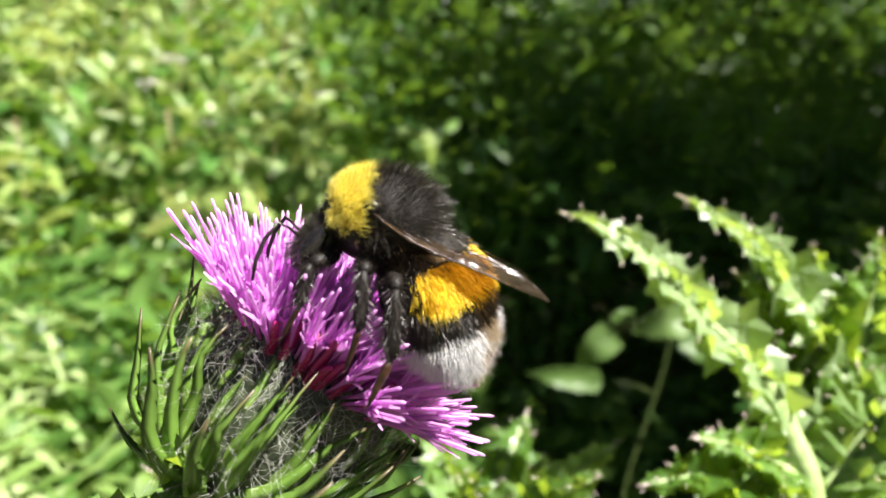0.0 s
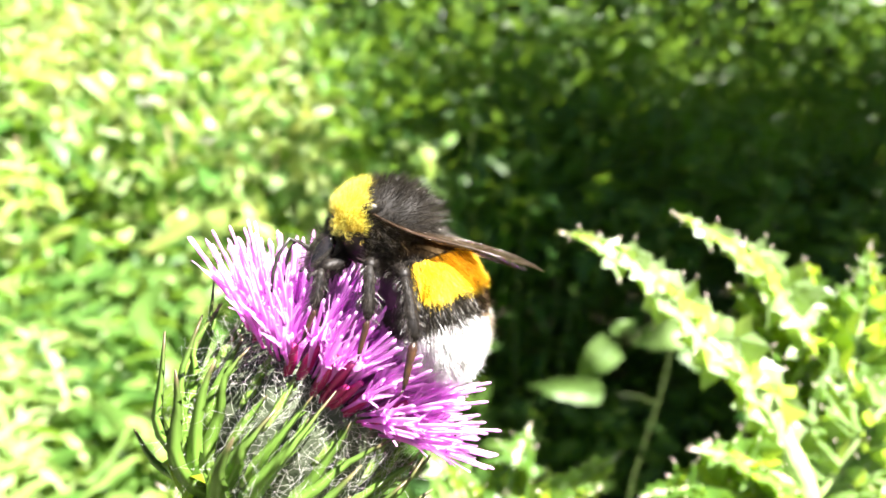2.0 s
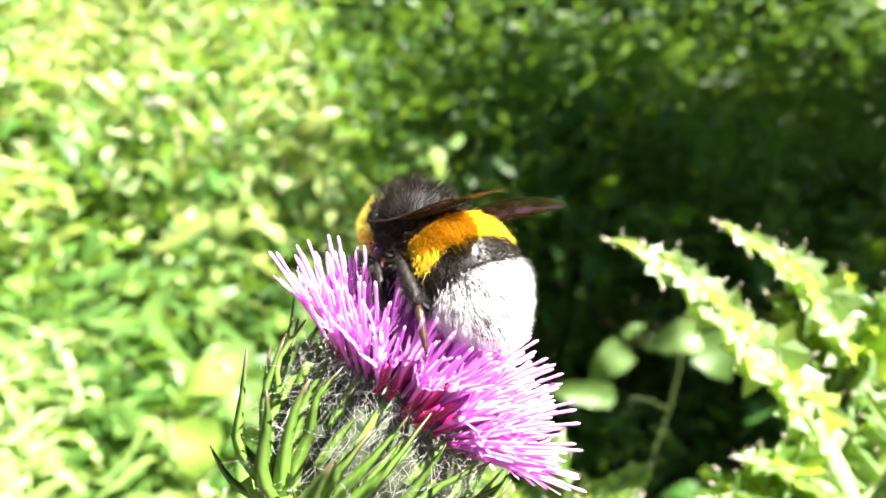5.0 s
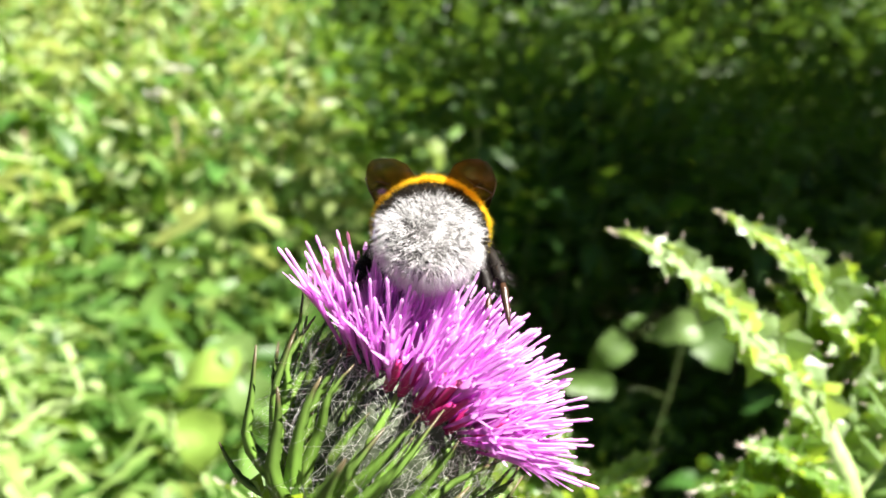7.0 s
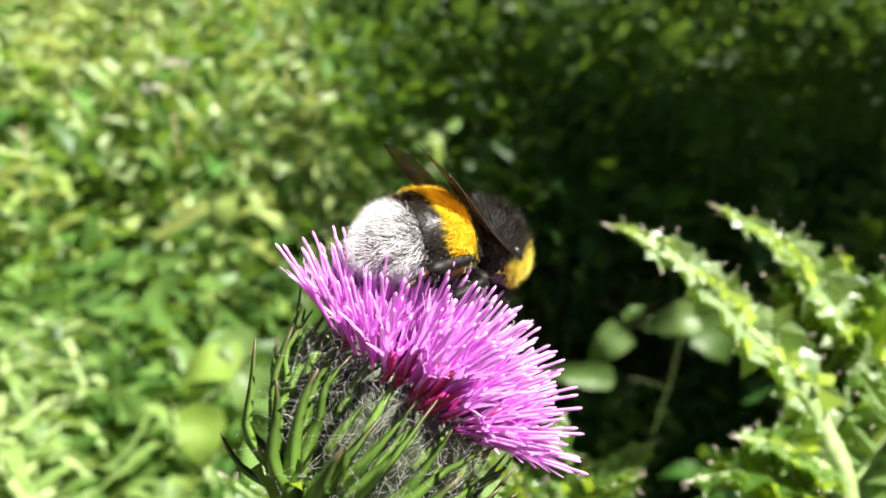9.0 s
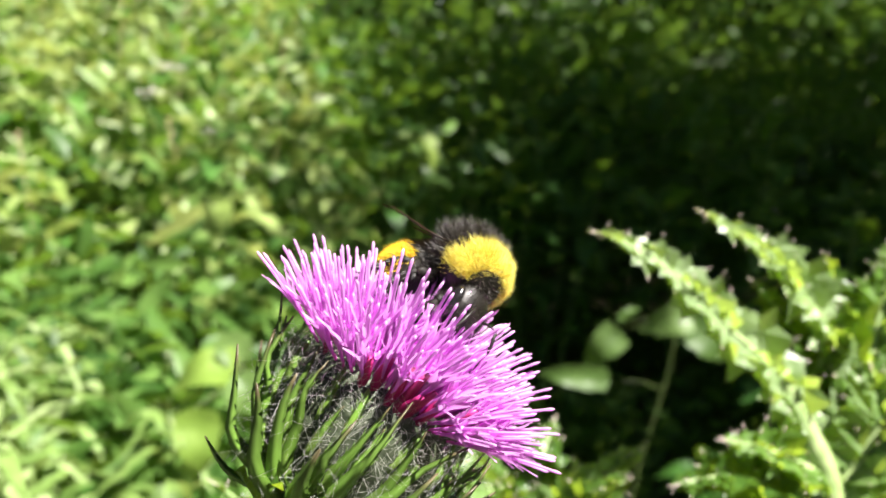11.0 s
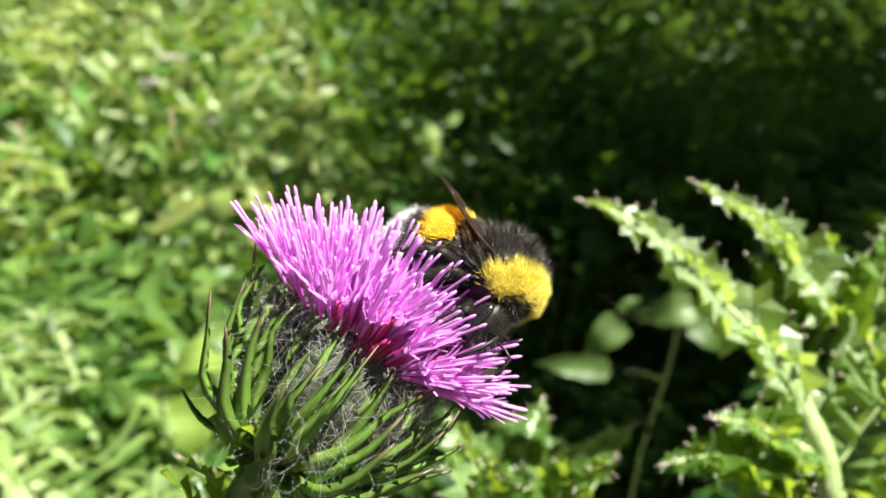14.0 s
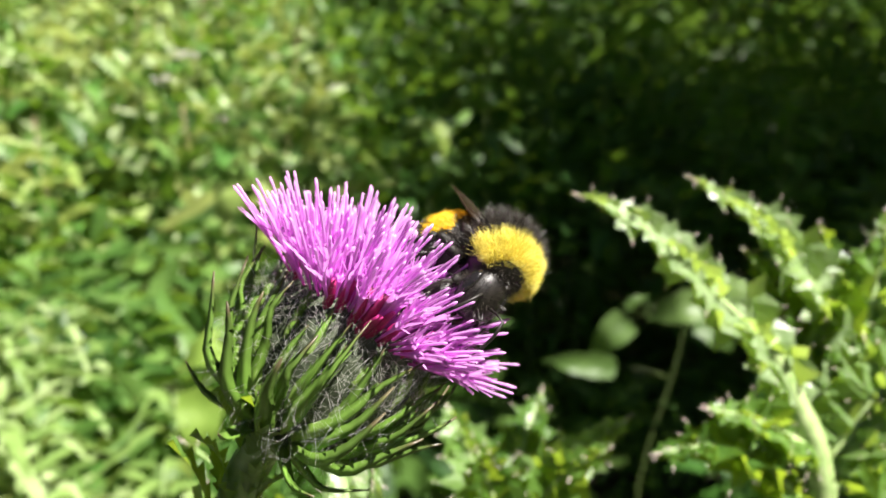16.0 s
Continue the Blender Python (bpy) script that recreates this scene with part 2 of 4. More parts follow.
class Geo:
    """Vertices and faces gathered for one mesh."""

    def __init__(self):
        self.v, self.f = [], []

    def mesh(self, name, mat, smooth=True):
        me = bpy.data.meshes.new(name)
        me.from_pydata([tuple(p) for p in self.v], [], self.f)
        me.materials.append(mat)
        if smooth:
            me.polygons.foreach_set("use_smooth", [True] * len(me.polygons))
        me.update()
        return me

    def tube(self, pts, radii, sides=6, cap=True):
        pts = [Vector(p) for p in pts]
        base = len(self.v)
        ref = Vector((0.31, 0.87, 0.38))
        for i, p in enumerate(pts):
            d = (pts[min(i + 1, len(pts) - 1)] - pts[max(i - 1, 0)]).normalized()
            if abs(d.dot(ref)) > 0.95:
                ref = Vector((0.9, -0.2, 0.35))
            a = (ref - d * ref.dot(d)).normalized()
            b = d.cross(a)
            for k in range(sides):
                w = 2 * math.pi * k / sides
                self.v.append(p + (a * math.cos(w) + b * math.sin(w)) * radii[i])
        for i in range(len(pts) - 1):
            for k in range(sides):
                o, q = base + i * sides, (k + 1) % sides
                self.f.append((o + k, o + q, o + sides + q, o + sides + k))
        if cap:
            self.f.append(tuple(base + k for k in reversed(range(sides))))
            self.f.append(tuple(base + (len(pts) - 1) * sides + k for k in range(sides)))

    def lathe(self, prof, sides, place):
        """prof: rows of values handed to place(s, angle)."""
        base = len(self.v)
        for s in prof:
            for k in range(sides):
                self.v.append(place(s, 2 * math.pi * k / sides))
        for i in range(len(prof) - 1):
            for k in range(sides):
                o, q = base + i * sides, (k + 1) % sides
                self.f.append((o + k, o + q, o + sides + q, o + sides + k))
        self.f.append(tuple(base + k for k in reversed(range(sides))))
        self.f.append(tuple(base + (len(prof) - 1) * sides + k for k in range(sides)))

    def blob(self, centre, radii, rings=8, sides=12, rough=0.0, turn=None):
        c = Vector(centre)

        def place(s, a):
            th = math.pi * (0.02 + 0.96 * s)
            v = Vector((math.cos(th) * radii[0], math.sin(th) * math.cos(a) * radii[1], math.sin(th) * math.sin(a) * radii[2]))
            if rough:
                v *= 1 + rough * noise.noise(v * (2.5 / max(radii)))
            return c + (turn @ v if turn else v)
        self.lathe([i / rings for i in range(rings + 1)], sides, place)

    def hair(self, p, d, length, width, bend):
        """One tapered strand in two bends."""
        s = d.cross(Vector((rng.uniform(-1, 1), rng.uniform(-1, 1), rng.uniform(-1, 1))))
        if s.length < 1e-6:
            return
        s.normalize()
        b = len(self.v)
        m = p + d * (length * 0.55) + bend * (length * 0.12)
        e = p + d * length + bend * (length * 0.42)
        self.v += [p - s * width, p + s * width, m + s * width * 0.75, m - s * width * 0.75, e]
        self.f += [(b, b + 1, b + 2, b + 3), (b + 3, b + 2, b + 4)]


def part(name, geo, mat, parent, label="", kind="", at=None, smooth=True):
    me = geo.mesh(name, mat, smooth) if isinstance(geo, Geo) else geo
    ob = new(name, me)
    ob.parent = parent
    if at is not None:
        ob.matrix_basis = at
    return tagged(ob, label=label, kind=kind)


def empty(name, at, label, category, group=""):
    ob = new(name)
    ob.matrix_basis = at
    return tagged(ob, label=label, category=category, group=group)


def smooth_path(pts, n):
    """n + 1 points on a smooth line through pts."""
    pts = [Vector(p) for p in pts]
    out = []
    for i in range(n + 1):
        u = i / n * (len(pts) - 1)
        k = min(int(u), len(pts) - 2)
        f = u - k
        p0, p1, p2, p3 = pts[max(k - 1, 0)], pts[k], pts[k + 1], pts[min(k + 2, len(pts) - 1)]
        out.append(0.5 * ((2 * p1) + (p2 - p0) * f + (2 * p0 - 5 * p1 + 4 * p2 - p3) * f * f + (3 * p1 - p0 - 3 * p2 + p3) * f ** 3))
    return out


# ---------------------------------------------------------------- ground
def build_ground():
    g = Geo()
    xs = [-60, -25, -10, -5] + [-3 + 0.15 * i for i in range(41)] + [5, 10, 25, 60]
    ys = [-60, -25, -10, -4] + [-1.5 + 0.15 * i for i in range(34)] + [5, 10, 25, 60]
    for y in ys:
        for x in xs:
            near = math.exp(-(x * x + (y - 1) ** 2) / 12)
            z = 0.10 * noise.noise((x * 0.8, y * 0.8, 0)) + 0.03 * noise.noise((x * 4, y * 4, 3))
            g.v.append((x, y, z * near))
    w = len(xs)
    for j in range(len(ys) - 1):
        for i in range(w - 1):
            g.f.append((j * w + i, j * w + i + 1, (j + 1) * w + i + 1, (j + 1) * w + i))
    ob = new("ground", g.mesh("ground", M_SOIL))
    tagged(ob, "dark soil with leaf litter under the undergrowth", "ground", kind="structure")


# ---------------------------------------------------------------- thistle in flower
RIM = Vector((-0.0106, 0.0452, 0.5375))
AXIS = Vector((0.0073, 0.0018, 0.0093)).normalized()
STEM_TOP = RIM - AXIS * 0.0118
HEAD = Matrix.Translation(RIM) @ AXIS.to_track_quat("Z", "X").to_matrix().to_4x4()


def floret_mesh(name, length, bend, lobes, seed):
    r = random.Random(seed)
    g = Geo()
    L = length * MM

    def at(u):
        return Vector((bend * MM * u * u, 0.25 * MM * math.sin(u * 3 + seed), L * u))
    us = [0, 0.2, 0.4, 0.55, 0.62]
    g.tube([at(u) for u in us], [x * MM for x in (0.10, 0.11, 0.14, 0.24, 0.18)], 5)
    # narrow lobes round the mouth of the tube
    for k in range(lobes):
        a = 2 * math.pi * (k + r.random() * 0.5) / lobes
        out = Vector((math.cos(a), math.sin(a), 0))
        side = Vector((-math.sin(a), math.cos(a), 0))
        b0, ln = at(0.5), r.uniform(0.20, 0.34)
        i = len(g.v)
        for u, o, w in ((0, 0.15, 0.17), (0.5, 0.34, 0.17), (1, 0.55 + 0.5 * r.random(), 0.05)):
            c = at(0.5 + u * ln) + out * o * MM
            g.v += [c - side * w * MM, c + side * w * MM, c + out * 0.05 * MM]
        for q in (0, 3):
            g.f += [(i + q, i + q + 3, i + q + 5, i + q + 2), (i + q + 2, i + q + 5, i + q + 4, i + q + 1)]
    # the style that stands out of it, with its blunt tip
    sp = [at(0.5), at(0.75), at(0.93), at(0.97), at(1.0)]
    g.tube(sp, [x * MM for x in (0.11, 0.11, 0.105, 0.125, 0.05)], 5)
    return g.mesh(name, M_FLORET)


def bract_mesh(name, rows, width, seed):
    """A spiny bract: rows of radius and height from the head's axis; keeled, tapering to a spine."""
    r = random.Random(seed)
    g = Geo()
    pts = smooth_path([(a * MM, 0, b * 0.97 * MM) for a, b in rows], 9)
    wob = r.uniform(-0.9, 0.9) * MM
    n = len(pts)
    for i, p in enumerate(pts):
        u = i / (n - 1)
        d = (pts[min(i + 1, n - 1)] - pts[max(i - 1, 0)]).normalized()
        nor = Vector((d.z, 0, -d.x))
        w = width * MM * (0.8 + 0.2 * min(u * 5, 1)) * max(0.05, (1 - u) ** 0.85)
        c = p + Vector((0, wob * u * u, 0))
        th = 0.24 * MM * (1 - 0.8 * u)
        g.v += [c + Vector((0, -w / 2, 0)) - nor * 0.34 * w, c - nor * th * 0.3, c + Vector((0, w / 2, 0)) - nor * 0.34 * w, c + nor * th * 1.6]
    for i in range(n - 1):
        for k in range(4):
            o, q = i * 4, (k + 1) % 4
            g.f.append((o + k, o + q, o + 4 + q, o + 4 + k))
    g.f += [(3, 2, 1, 0), tuple((n - 1) * 4 + k for k in range(4))]
    # teeth along both edges
    for i in range(2, n - 2):
        for s in (0, 2):
            if r.random() < 0.7:
                p, q = g.v[i * 4 + s], g.v[(i + 1) * 4 + s]
                b = len(g.v)
                m = (p + q) / 2 + Vector((0, (-1 if s == 0 else 1) * 0.22 * MM, 0)) + (q - p) * 0.3
                g.v += [p, p + (q - p) * 0.3, m]
                g.f.append((b, b + 1, b + 2))
    me = g.mesh(name, M_BRACT)
    uv = me.uv_layers.new(name="along")
    for lp in me.loops:
        i = lp.vertex_index
        uv.data[lp.index].uv = (0.5, i // 4 / (n - 1) if i < 4 * n else 0.5)
    return me


def profile_radius(h):
    pts = [(-12.0, 1.2), (-11.4, 2.0), (-10.5, 3.4), (-9.0, 5.0), (-7.0, 6.4), (-4.5, 7.2), (-2.0, 7.3), (-0.5, 7.0), (0.6, 6.5)]
    for (a, ra), (b, rb) in zip(pts, pts[1:]):
        if h <= b:
            return ra + (rb - ra) * max(0, (h - a) / (b - a))
    return pts[-1][1]


def small_leaf(g, root, way, up, length, width, teeth, r):
    """A spiny leaflet added to g: strip with toothed edges."""
    way, up = way.normalized(), up.normalized()
    side = way.cross(up).normalized()
    n = teeth * 2
    base = len(g.v)
    for i in range(n + 1):
        u = i / n
        w = width * math.sin(math.pi * min(1, 0.15 + 0.85 * u)) * (1.35 if i % 2 else 0.55)
        c = root + way * length * u + up * length * 0.18 * math.sin(u * 2.6)
        lift = up * width * (0.5 if i % 2 else 0.1)
        g.v += [c - side * w + lift + way * (0.1 * length if i % 2 else 0), c, c + side * w + lift + way * (0.1 * length if i % 2 else 0)]
    for i in range(n):
        o = base + i * 3
        g.f += [(o, o + 1, o + 4, o + 3), (o + 1, o + 2, o + 5, o + 4)]


def build_thistle():
    th = empty("thistle", pose(-0.045, 0.05, 0.0), "purple spiny thistle in full flower on a ribbed green stem", "thistle")
    inv = th.matrix_basis.inverted()
    stem = Geo()
    path = smooth_path([inv @ Vector(p) for p in ((-0.045, 0.05, -0.01), (-0.044, 0.05, 0.2), (-0.034, 0.047, 0.42), (-0.0245, 0.0452, 0.5065), (-0.0212, 0.0449, 0.5222), STEM_TOP, STEM_TOP + AXIS * 0.0035)], 60)
    sides = 14
    for i, p in enumerate(path):
        u = i / 60
        d = (path[min(i + 1, 60)] - path[max(i - 1, 0)]).normalized()
        a = (Vector((0, 1, 0)) - d * d.y).normalized()
        b = d.cross(a)
        rad = (3.2 - 2.2 * u + (0.55 * (u - 0.75) / 0.25 if u > 0.75 else 0)) * MM
        for k in range(sides):
            w = 2 * math.pi * k / sides
            stem.v.append(p + (a * math.cos(w) + b * math.sin(w)) * rad * (1.1 if k % 2 else 0.86))
    for i in range(60):
        for k in range(sides):
            o, q = i * sides, (k + 1) % sides
            stem.f.append((o + k, o + q, o + sides + q, o + sides + k))
    part("stem", stem, M_STEM, th)
    # small spiny wings along the upper stem
    r = random.Random(5)
    for k in range(22):
        u = 0.53 + 0.30 * k / 22
        i = int(u * 60)
        p, d = path[i], (path[i + 1] - path[i]).normalized()
        a = 2.4 * k
        side = (Vector((math.cos(a), math.sin(a), 0))).normalized()
        g = Geo()
        small_leaf(g, Vector((0, 0, 0)), side * 0.65 + d * 0.8, d * 0.5 - side * 0.6, r.uniform(4, 9) * MM, r.uniform(0.8, 1.4) * MM, 5, r)
        part("stem_leaf", g, M_THLEAF, th, at=Matrix.Translation(p + side * 1.1 * MM))
    # the head: a green bulb that carries bracts and florets
    bulb = Geo()

    def place(h, a):
        rad = profile_radius(h) * (1 + 0.02 * math.sin(a * 13 + h * 3)) * MM
        return Vector((math.cos(a) * rad, math.sin(a) * rad, h * 0.97 * MM))
    bulb.lathe([-12 + 0.45 * i for i in range(29)], 40, place)
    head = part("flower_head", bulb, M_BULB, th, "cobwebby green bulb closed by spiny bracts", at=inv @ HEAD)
    tiers = [(6, 0.8, [(1.4, -11.8), (3.8, -12.4), (6.4, -12.0), (9.0, -10.8)], 1.7),
             (11, 0.0, [(1.5, -11.6), (4.8, -10.9), (7.8, -9.0), (9.9, -6.4), (11.0, -3.4)], 2.9),
             (12, 0.3, [(2.6, -11.2), (5.6, -9.8), (8.0, -7.3), (9.6, -4.4), (10.4, -1.2)], 2.4),
             (12, 0.6, [(4.2, -10.0), (6.9, -7.8), (8.5, -5.1), (9.4, -2.3), (10.0, 0.8)], 1.7),
             (11, 0.1, [(6.0, -7.8), (7.7, -5.2), (8.5, -2.6), (9.0, 0.2)], 1.3)]
    # scales that lie close on the bulb
    for h in (-5.0, -2.6):
        rb = profile_radius(h)
        tiers.append((13, 0.17 * h, [(rb - 0.25, h - 1.2), (profile_radius(h + 0.6) + 0.25, h + 0.6), (profile_radius(h + 2.0) + 0.4, h + 2.0), (profile_radius(min(h + 3.2, 0.4)) + 0.75, h + 3.2)], 1.05))
    for ti, (count, ph, rows, width) in enumerate(tiers):
        shapes = []
        for v in range(4):
            rr = [(a + (rng.uniform(-0.5, 0.6) * (j - 1) / 2 * (1 if ti < 5 else 0.2) if j > 1 else 0), b + (rng.uniform(-0.7, 0.6) if j > 1 else 0)) for j, (a, b) in enumerate(rows)]
            shapes.append(bract_mesh("bract", rr, width * rng.uniform(0.9, 1.1), ti * 7 + v))
        for k in range(count):
            a = 2 * math.pi * (k + ph + rng.uniform(-0.25, 0.25)) / count
            part("bract", shapes[k % 4], M_BRACT, head, at=Matrix.Rotation(a, 4, "Z") @ Matrix.Rotation(rng.uniform(-0.1, 0.1), 4, "X"))
    # cobweb hair between the bracts
    web = Geo()
    for k in range(1900):
        h = 0.5 - 11 * rng.random() ** 1.4
        a = rng.uniform(0, 2 * math.pi)
        rad = (profile_radius(h) + 0.1) * MM
        p = Vector((math.cos(a) * rad, math.sin(a) * rad, h * 0.97 * MM))
        o = Vector((math.cos(a), math.sin(a), 0))
        tg = Vector((-o.y, o.x, 0))
        ln = rng.uniform(1.2, 4.0) * MM
        d = (tg * rng.uniform(-1, 1) + Vector((0, 0, 1)) * rng.uniform(-1, 1) + o * rng.uniform(0.0, 0.5)).normalized()
        e = d.cross(o) * rng.uniform(-0.5, 0.5) * ln
        web.tube([p, p + d * ln * 0.35 + o * ln * 0.14 + e * 0.6, p + d * ln * 0.7 + o * ln * 0.12 + e, p + d * ln + e * 0.5], [0.008 * MM, 0.008 * MM, 0.007 * MM, 0.004 * MM], 3, False)
    part("cobweb_hair", web, M_WEB, head, "fine white cobweb hairs", "stuff")
    # florets, from the rim inwards, fanning out into a dome
    shapes = {}
    count, spots = 400, []
    for k in range(count):
        q = math.sqrt((k + 0.5) / count)
        a = k * 2.39996
        spots.append((q, a))
    # head-space angles of the view's right (low) and of the camera's side (fore)
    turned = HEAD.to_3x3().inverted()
    view_right = turned @ Vector((1, 0, 0))
    low = math.atan2(view_right.y, view_right.x)
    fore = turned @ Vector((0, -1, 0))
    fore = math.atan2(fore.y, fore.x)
    for k, (q, a) in enumerate(spots):
        tier = min(5, int(q * 6))
        var = rng.randrange(4)
        key = (tier, var)
        if key not in shapes:
            length = (8.5, 8.6, 8.7, 8.7, 8.5, 8.2)[tier] * (1 + 0.12 * (var - 1.5) / 1.5)
            shapes[key] = floret_mesh("floret", length, (0.0, 0.2, 0.3, 0.3, 0.2, 0.1)[tier] + 0.4 * (var - 1.5), 5, tier * 10 + var)
        base = Vector((math.cos(a), math.sin(a), 0)) * q * 5.7 * MM + Vector((0, 0, (0.5 - 1.2 * q) * MM))
        # extra droop on the view's right and tilt on its left fit the view
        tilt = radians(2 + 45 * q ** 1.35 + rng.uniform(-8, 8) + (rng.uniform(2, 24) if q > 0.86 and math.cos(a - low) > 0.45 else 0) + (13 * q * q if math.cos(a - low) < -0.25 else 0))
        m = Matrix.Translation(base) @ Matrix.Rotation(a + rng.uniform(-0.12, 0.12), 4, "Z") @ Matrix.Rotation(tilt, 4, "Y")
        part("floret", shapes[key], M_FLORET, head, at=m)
    # dark crimson sheaths at the rim, six of them bunched towards the camera
    sheath = []
    for v in range(3):
        g = Geo()
        L = (3.4 + 0.6 * v) * MM
        n = 6
        for i in range(n + 1):
            u = i / n
            w = 0.44 * MM * (0.7 + 0.5 * u if u < 0.6 else 1.0 * (1.45 - u))
            c = Vector((0.5 * MM * u * u, 0, L * u))
            g.v += [c + Vector((0, -w, 0)), c + Vector((0.3 * MM, 0, 0)), c + Vector((0, w, 0)), c + Vector((-0.12 * MM, 0, 0))]
        for i in range(n):
            for s in range(4):
                o, q2 = i * 4, (s + 1) % 4
                g.f.append((o + s, o + q2, o + 4 + q2, o + 4 + s))
        g.f += [(3, 2, 1, 0), tuple(n * 4 + s for s in range(4))]
        sheath.append(g.mesh("sheath", M_CRIMSON))
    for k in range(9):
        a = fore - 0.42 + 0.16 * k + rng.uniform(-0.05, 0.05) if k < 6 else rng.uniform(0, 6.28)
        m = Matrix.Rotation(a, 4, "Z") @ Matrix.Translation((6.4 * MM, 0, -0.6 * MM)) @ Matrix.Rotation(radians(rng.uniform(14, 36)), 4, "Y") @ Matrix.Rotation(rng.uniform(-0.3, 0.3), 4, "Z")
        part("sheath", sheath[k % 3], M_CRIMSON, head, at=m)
    return th


# ---------------------------------------------------------------- bumblebee
def body_of_turn(origin, way, up, length, radius, flat=1.0):
    """A body turned about an axis: place(s, a) on its skin, and the outward normal there."""
    o, way, up = Vector(origin), Vector(way).normalized(), Vector(up)
    up = (up - way * up.dot(way)).normalized()
    side = way.cross(up)

    def place(s, a):
        rad = radius(s)
        return (o + way * length * s + (up * math.sin(a) * flat + side * math.cos(a)) * rad) * MM

    def normal(s, a):
        ds = (place(min(s + 0.01, 1), a) - place(max(s - 0.01, 0), a))
        da = place(s, a + 0.02) - place(s, a - 0.02)
        nn = da.cross(ds).normalized()
        out = place(s, a) - (o + way * length * s) * MM
        return nn if nn.dot(out) > 0 else -nn
    return place, normal, way


def furred(name, body, s0, s1, count, length, skin, hair, parent, label, lean=0.8, arc=None, width=0.016, steps=8, carrier=None, thin=1.0):
    place, normal, way = body
    g = Geo()
    g.lathe([s0 + (s1 - s0) * i / steps for i in range(steps + 1)], 28, place)
    if arc:
        # the coloured patch ends on the flanks; black skin closes the ring below it
        mid = 0.5 * (s0 + s1)
        rows = [tuple(q) for q in g.f[:-2]]
        under = [q for q in rows if not arc(mid, 2 * math.pi * (min(q[0] % 28, q[1] % 28) + 0.5) / 28)]
        g.f = [q for q in rows if q not in under]
        ob = part(name, g, skin, parent, label)
        dark = Geo()
        dark.v, dark.f = list(g.v), under
        part("belly", dark, M_BLACKSKIN, carrier or ob)
    else:
        ob = part(name, g, skin, parent, label)
    f = Geo()
    made = 0
    while made < count:
        s, a = min(0.995, max(0.005, rng.uniform(s0, s1) + rng.gauss(0, 0.018))), rng.uniform(0, 2 * math.pi)
        if arc and not arc(s, a + rng.gauss(0, 0.12)):
            made += 0.3
            continue
        if thin < 1 and s > 0.85 and rng.random() > thin:
            made += 0.5
            continue
        made += 1
        p, n = place(s, a), normal(s, a)
        # strands lean together in tufts
        k = p * 900
        tuft = Vector((noise.noise(k), noise.noise(k + Vector((9, 0, 0))), noise.noise(k + Vector((0, 9, 0))))) * 0.5
        rnd = Vector((rng.gauss(0, 1), rng.gauss(0, 1), rng.gauss(0, 1))) * 0.18 + tuft
        d = (n + way * lean + rnd).normalized()
        f.hair(p - n * 0.05 * MM, d, length * MM * rng.uniform(0.65, 1.25), width * MM, (way * 0.6 - n * 0.2 + rnd))
    part("fur", f, hair, carrier or ob, kind="stuff", smooth=False)
    return ob


def leg(parent, name, pts, radii, mats, hairy, mirror):
    """femur, tibia and foot; the femur carries the others and pivots at the hip."""
    s = -1 if mirror else 1
    P = [Vector((x, y * s, z)) * MM for x, y, z in pts]
    hip = P[0]
    names = ("leg", "tibia", "foot")
    root = None
    for i in range(3):
        a, b = P[i] - hip, P[i + 1] - hip
        g = Geo()
        n = 6
        line = [a.lerp(b, k / n) for k in range(n + 1)]
        r0, r1 = radii[i]
        g.tube(line, [MM * (r0 + (r1 - r0) * k / n) * (0.6 if k in (0, n) else 1.0 + 0.15 * math.sin(math.pi * k / n)) for k in range(n + 1)], 8)
        if i == 2:
            # five foot joints and a claw
            for k in range(1, n):
                g.blob(line[k], [MM * (r0 + (r1 - r0) * k / n) * 1.12] * 3, 4, 6)
            d = (b - a).normalized()
            g.tube([b, b + d * 0.5 * MM + Vector((0.3 * MM, 0, 0))], [0.08 * MM, 0.02 * MM], 4)
        if root is None:
            root = part(names[i], g, mats[i], parent, name, at=Matrix.Translation(hip))
            ob = root
        else:
            ob = part(names[i], g, mats[i], root)
        f = Geo()
        d = (b - a).normalized()
        for k in range(hairy[i]):
            u = rng.random()
            v = Vector((rng.gauss(0, 1), rng.gauss(0, 1), rng.gauss(0, 1)))
            v = (v - d * v.dot(d)).normalized()
            p = a.lerp(b, u) + v * (r0 + (r1 - r0) * u) * MM * 0.9
            f.hair(p, (v + d * 0.7).normalized(), rng.uniform(0.35, 1.0) * MM * (1.0 if i < 2 else 0.5), 0.016 * MM, d * 0.5)
        if i < 2:
            # strands of the same limb stay with it
            part("leg_hair" if i == 0 else "tibia_hair", f, M_LEGHAIR, root, kind="stuff", smooth=False)
    return root


M_LEGHAIR = hair_material("bee_leg_hair", (0.004, 0.003, 0.003), (0.03, 0.024, 0.018), 0.4, 0.1)


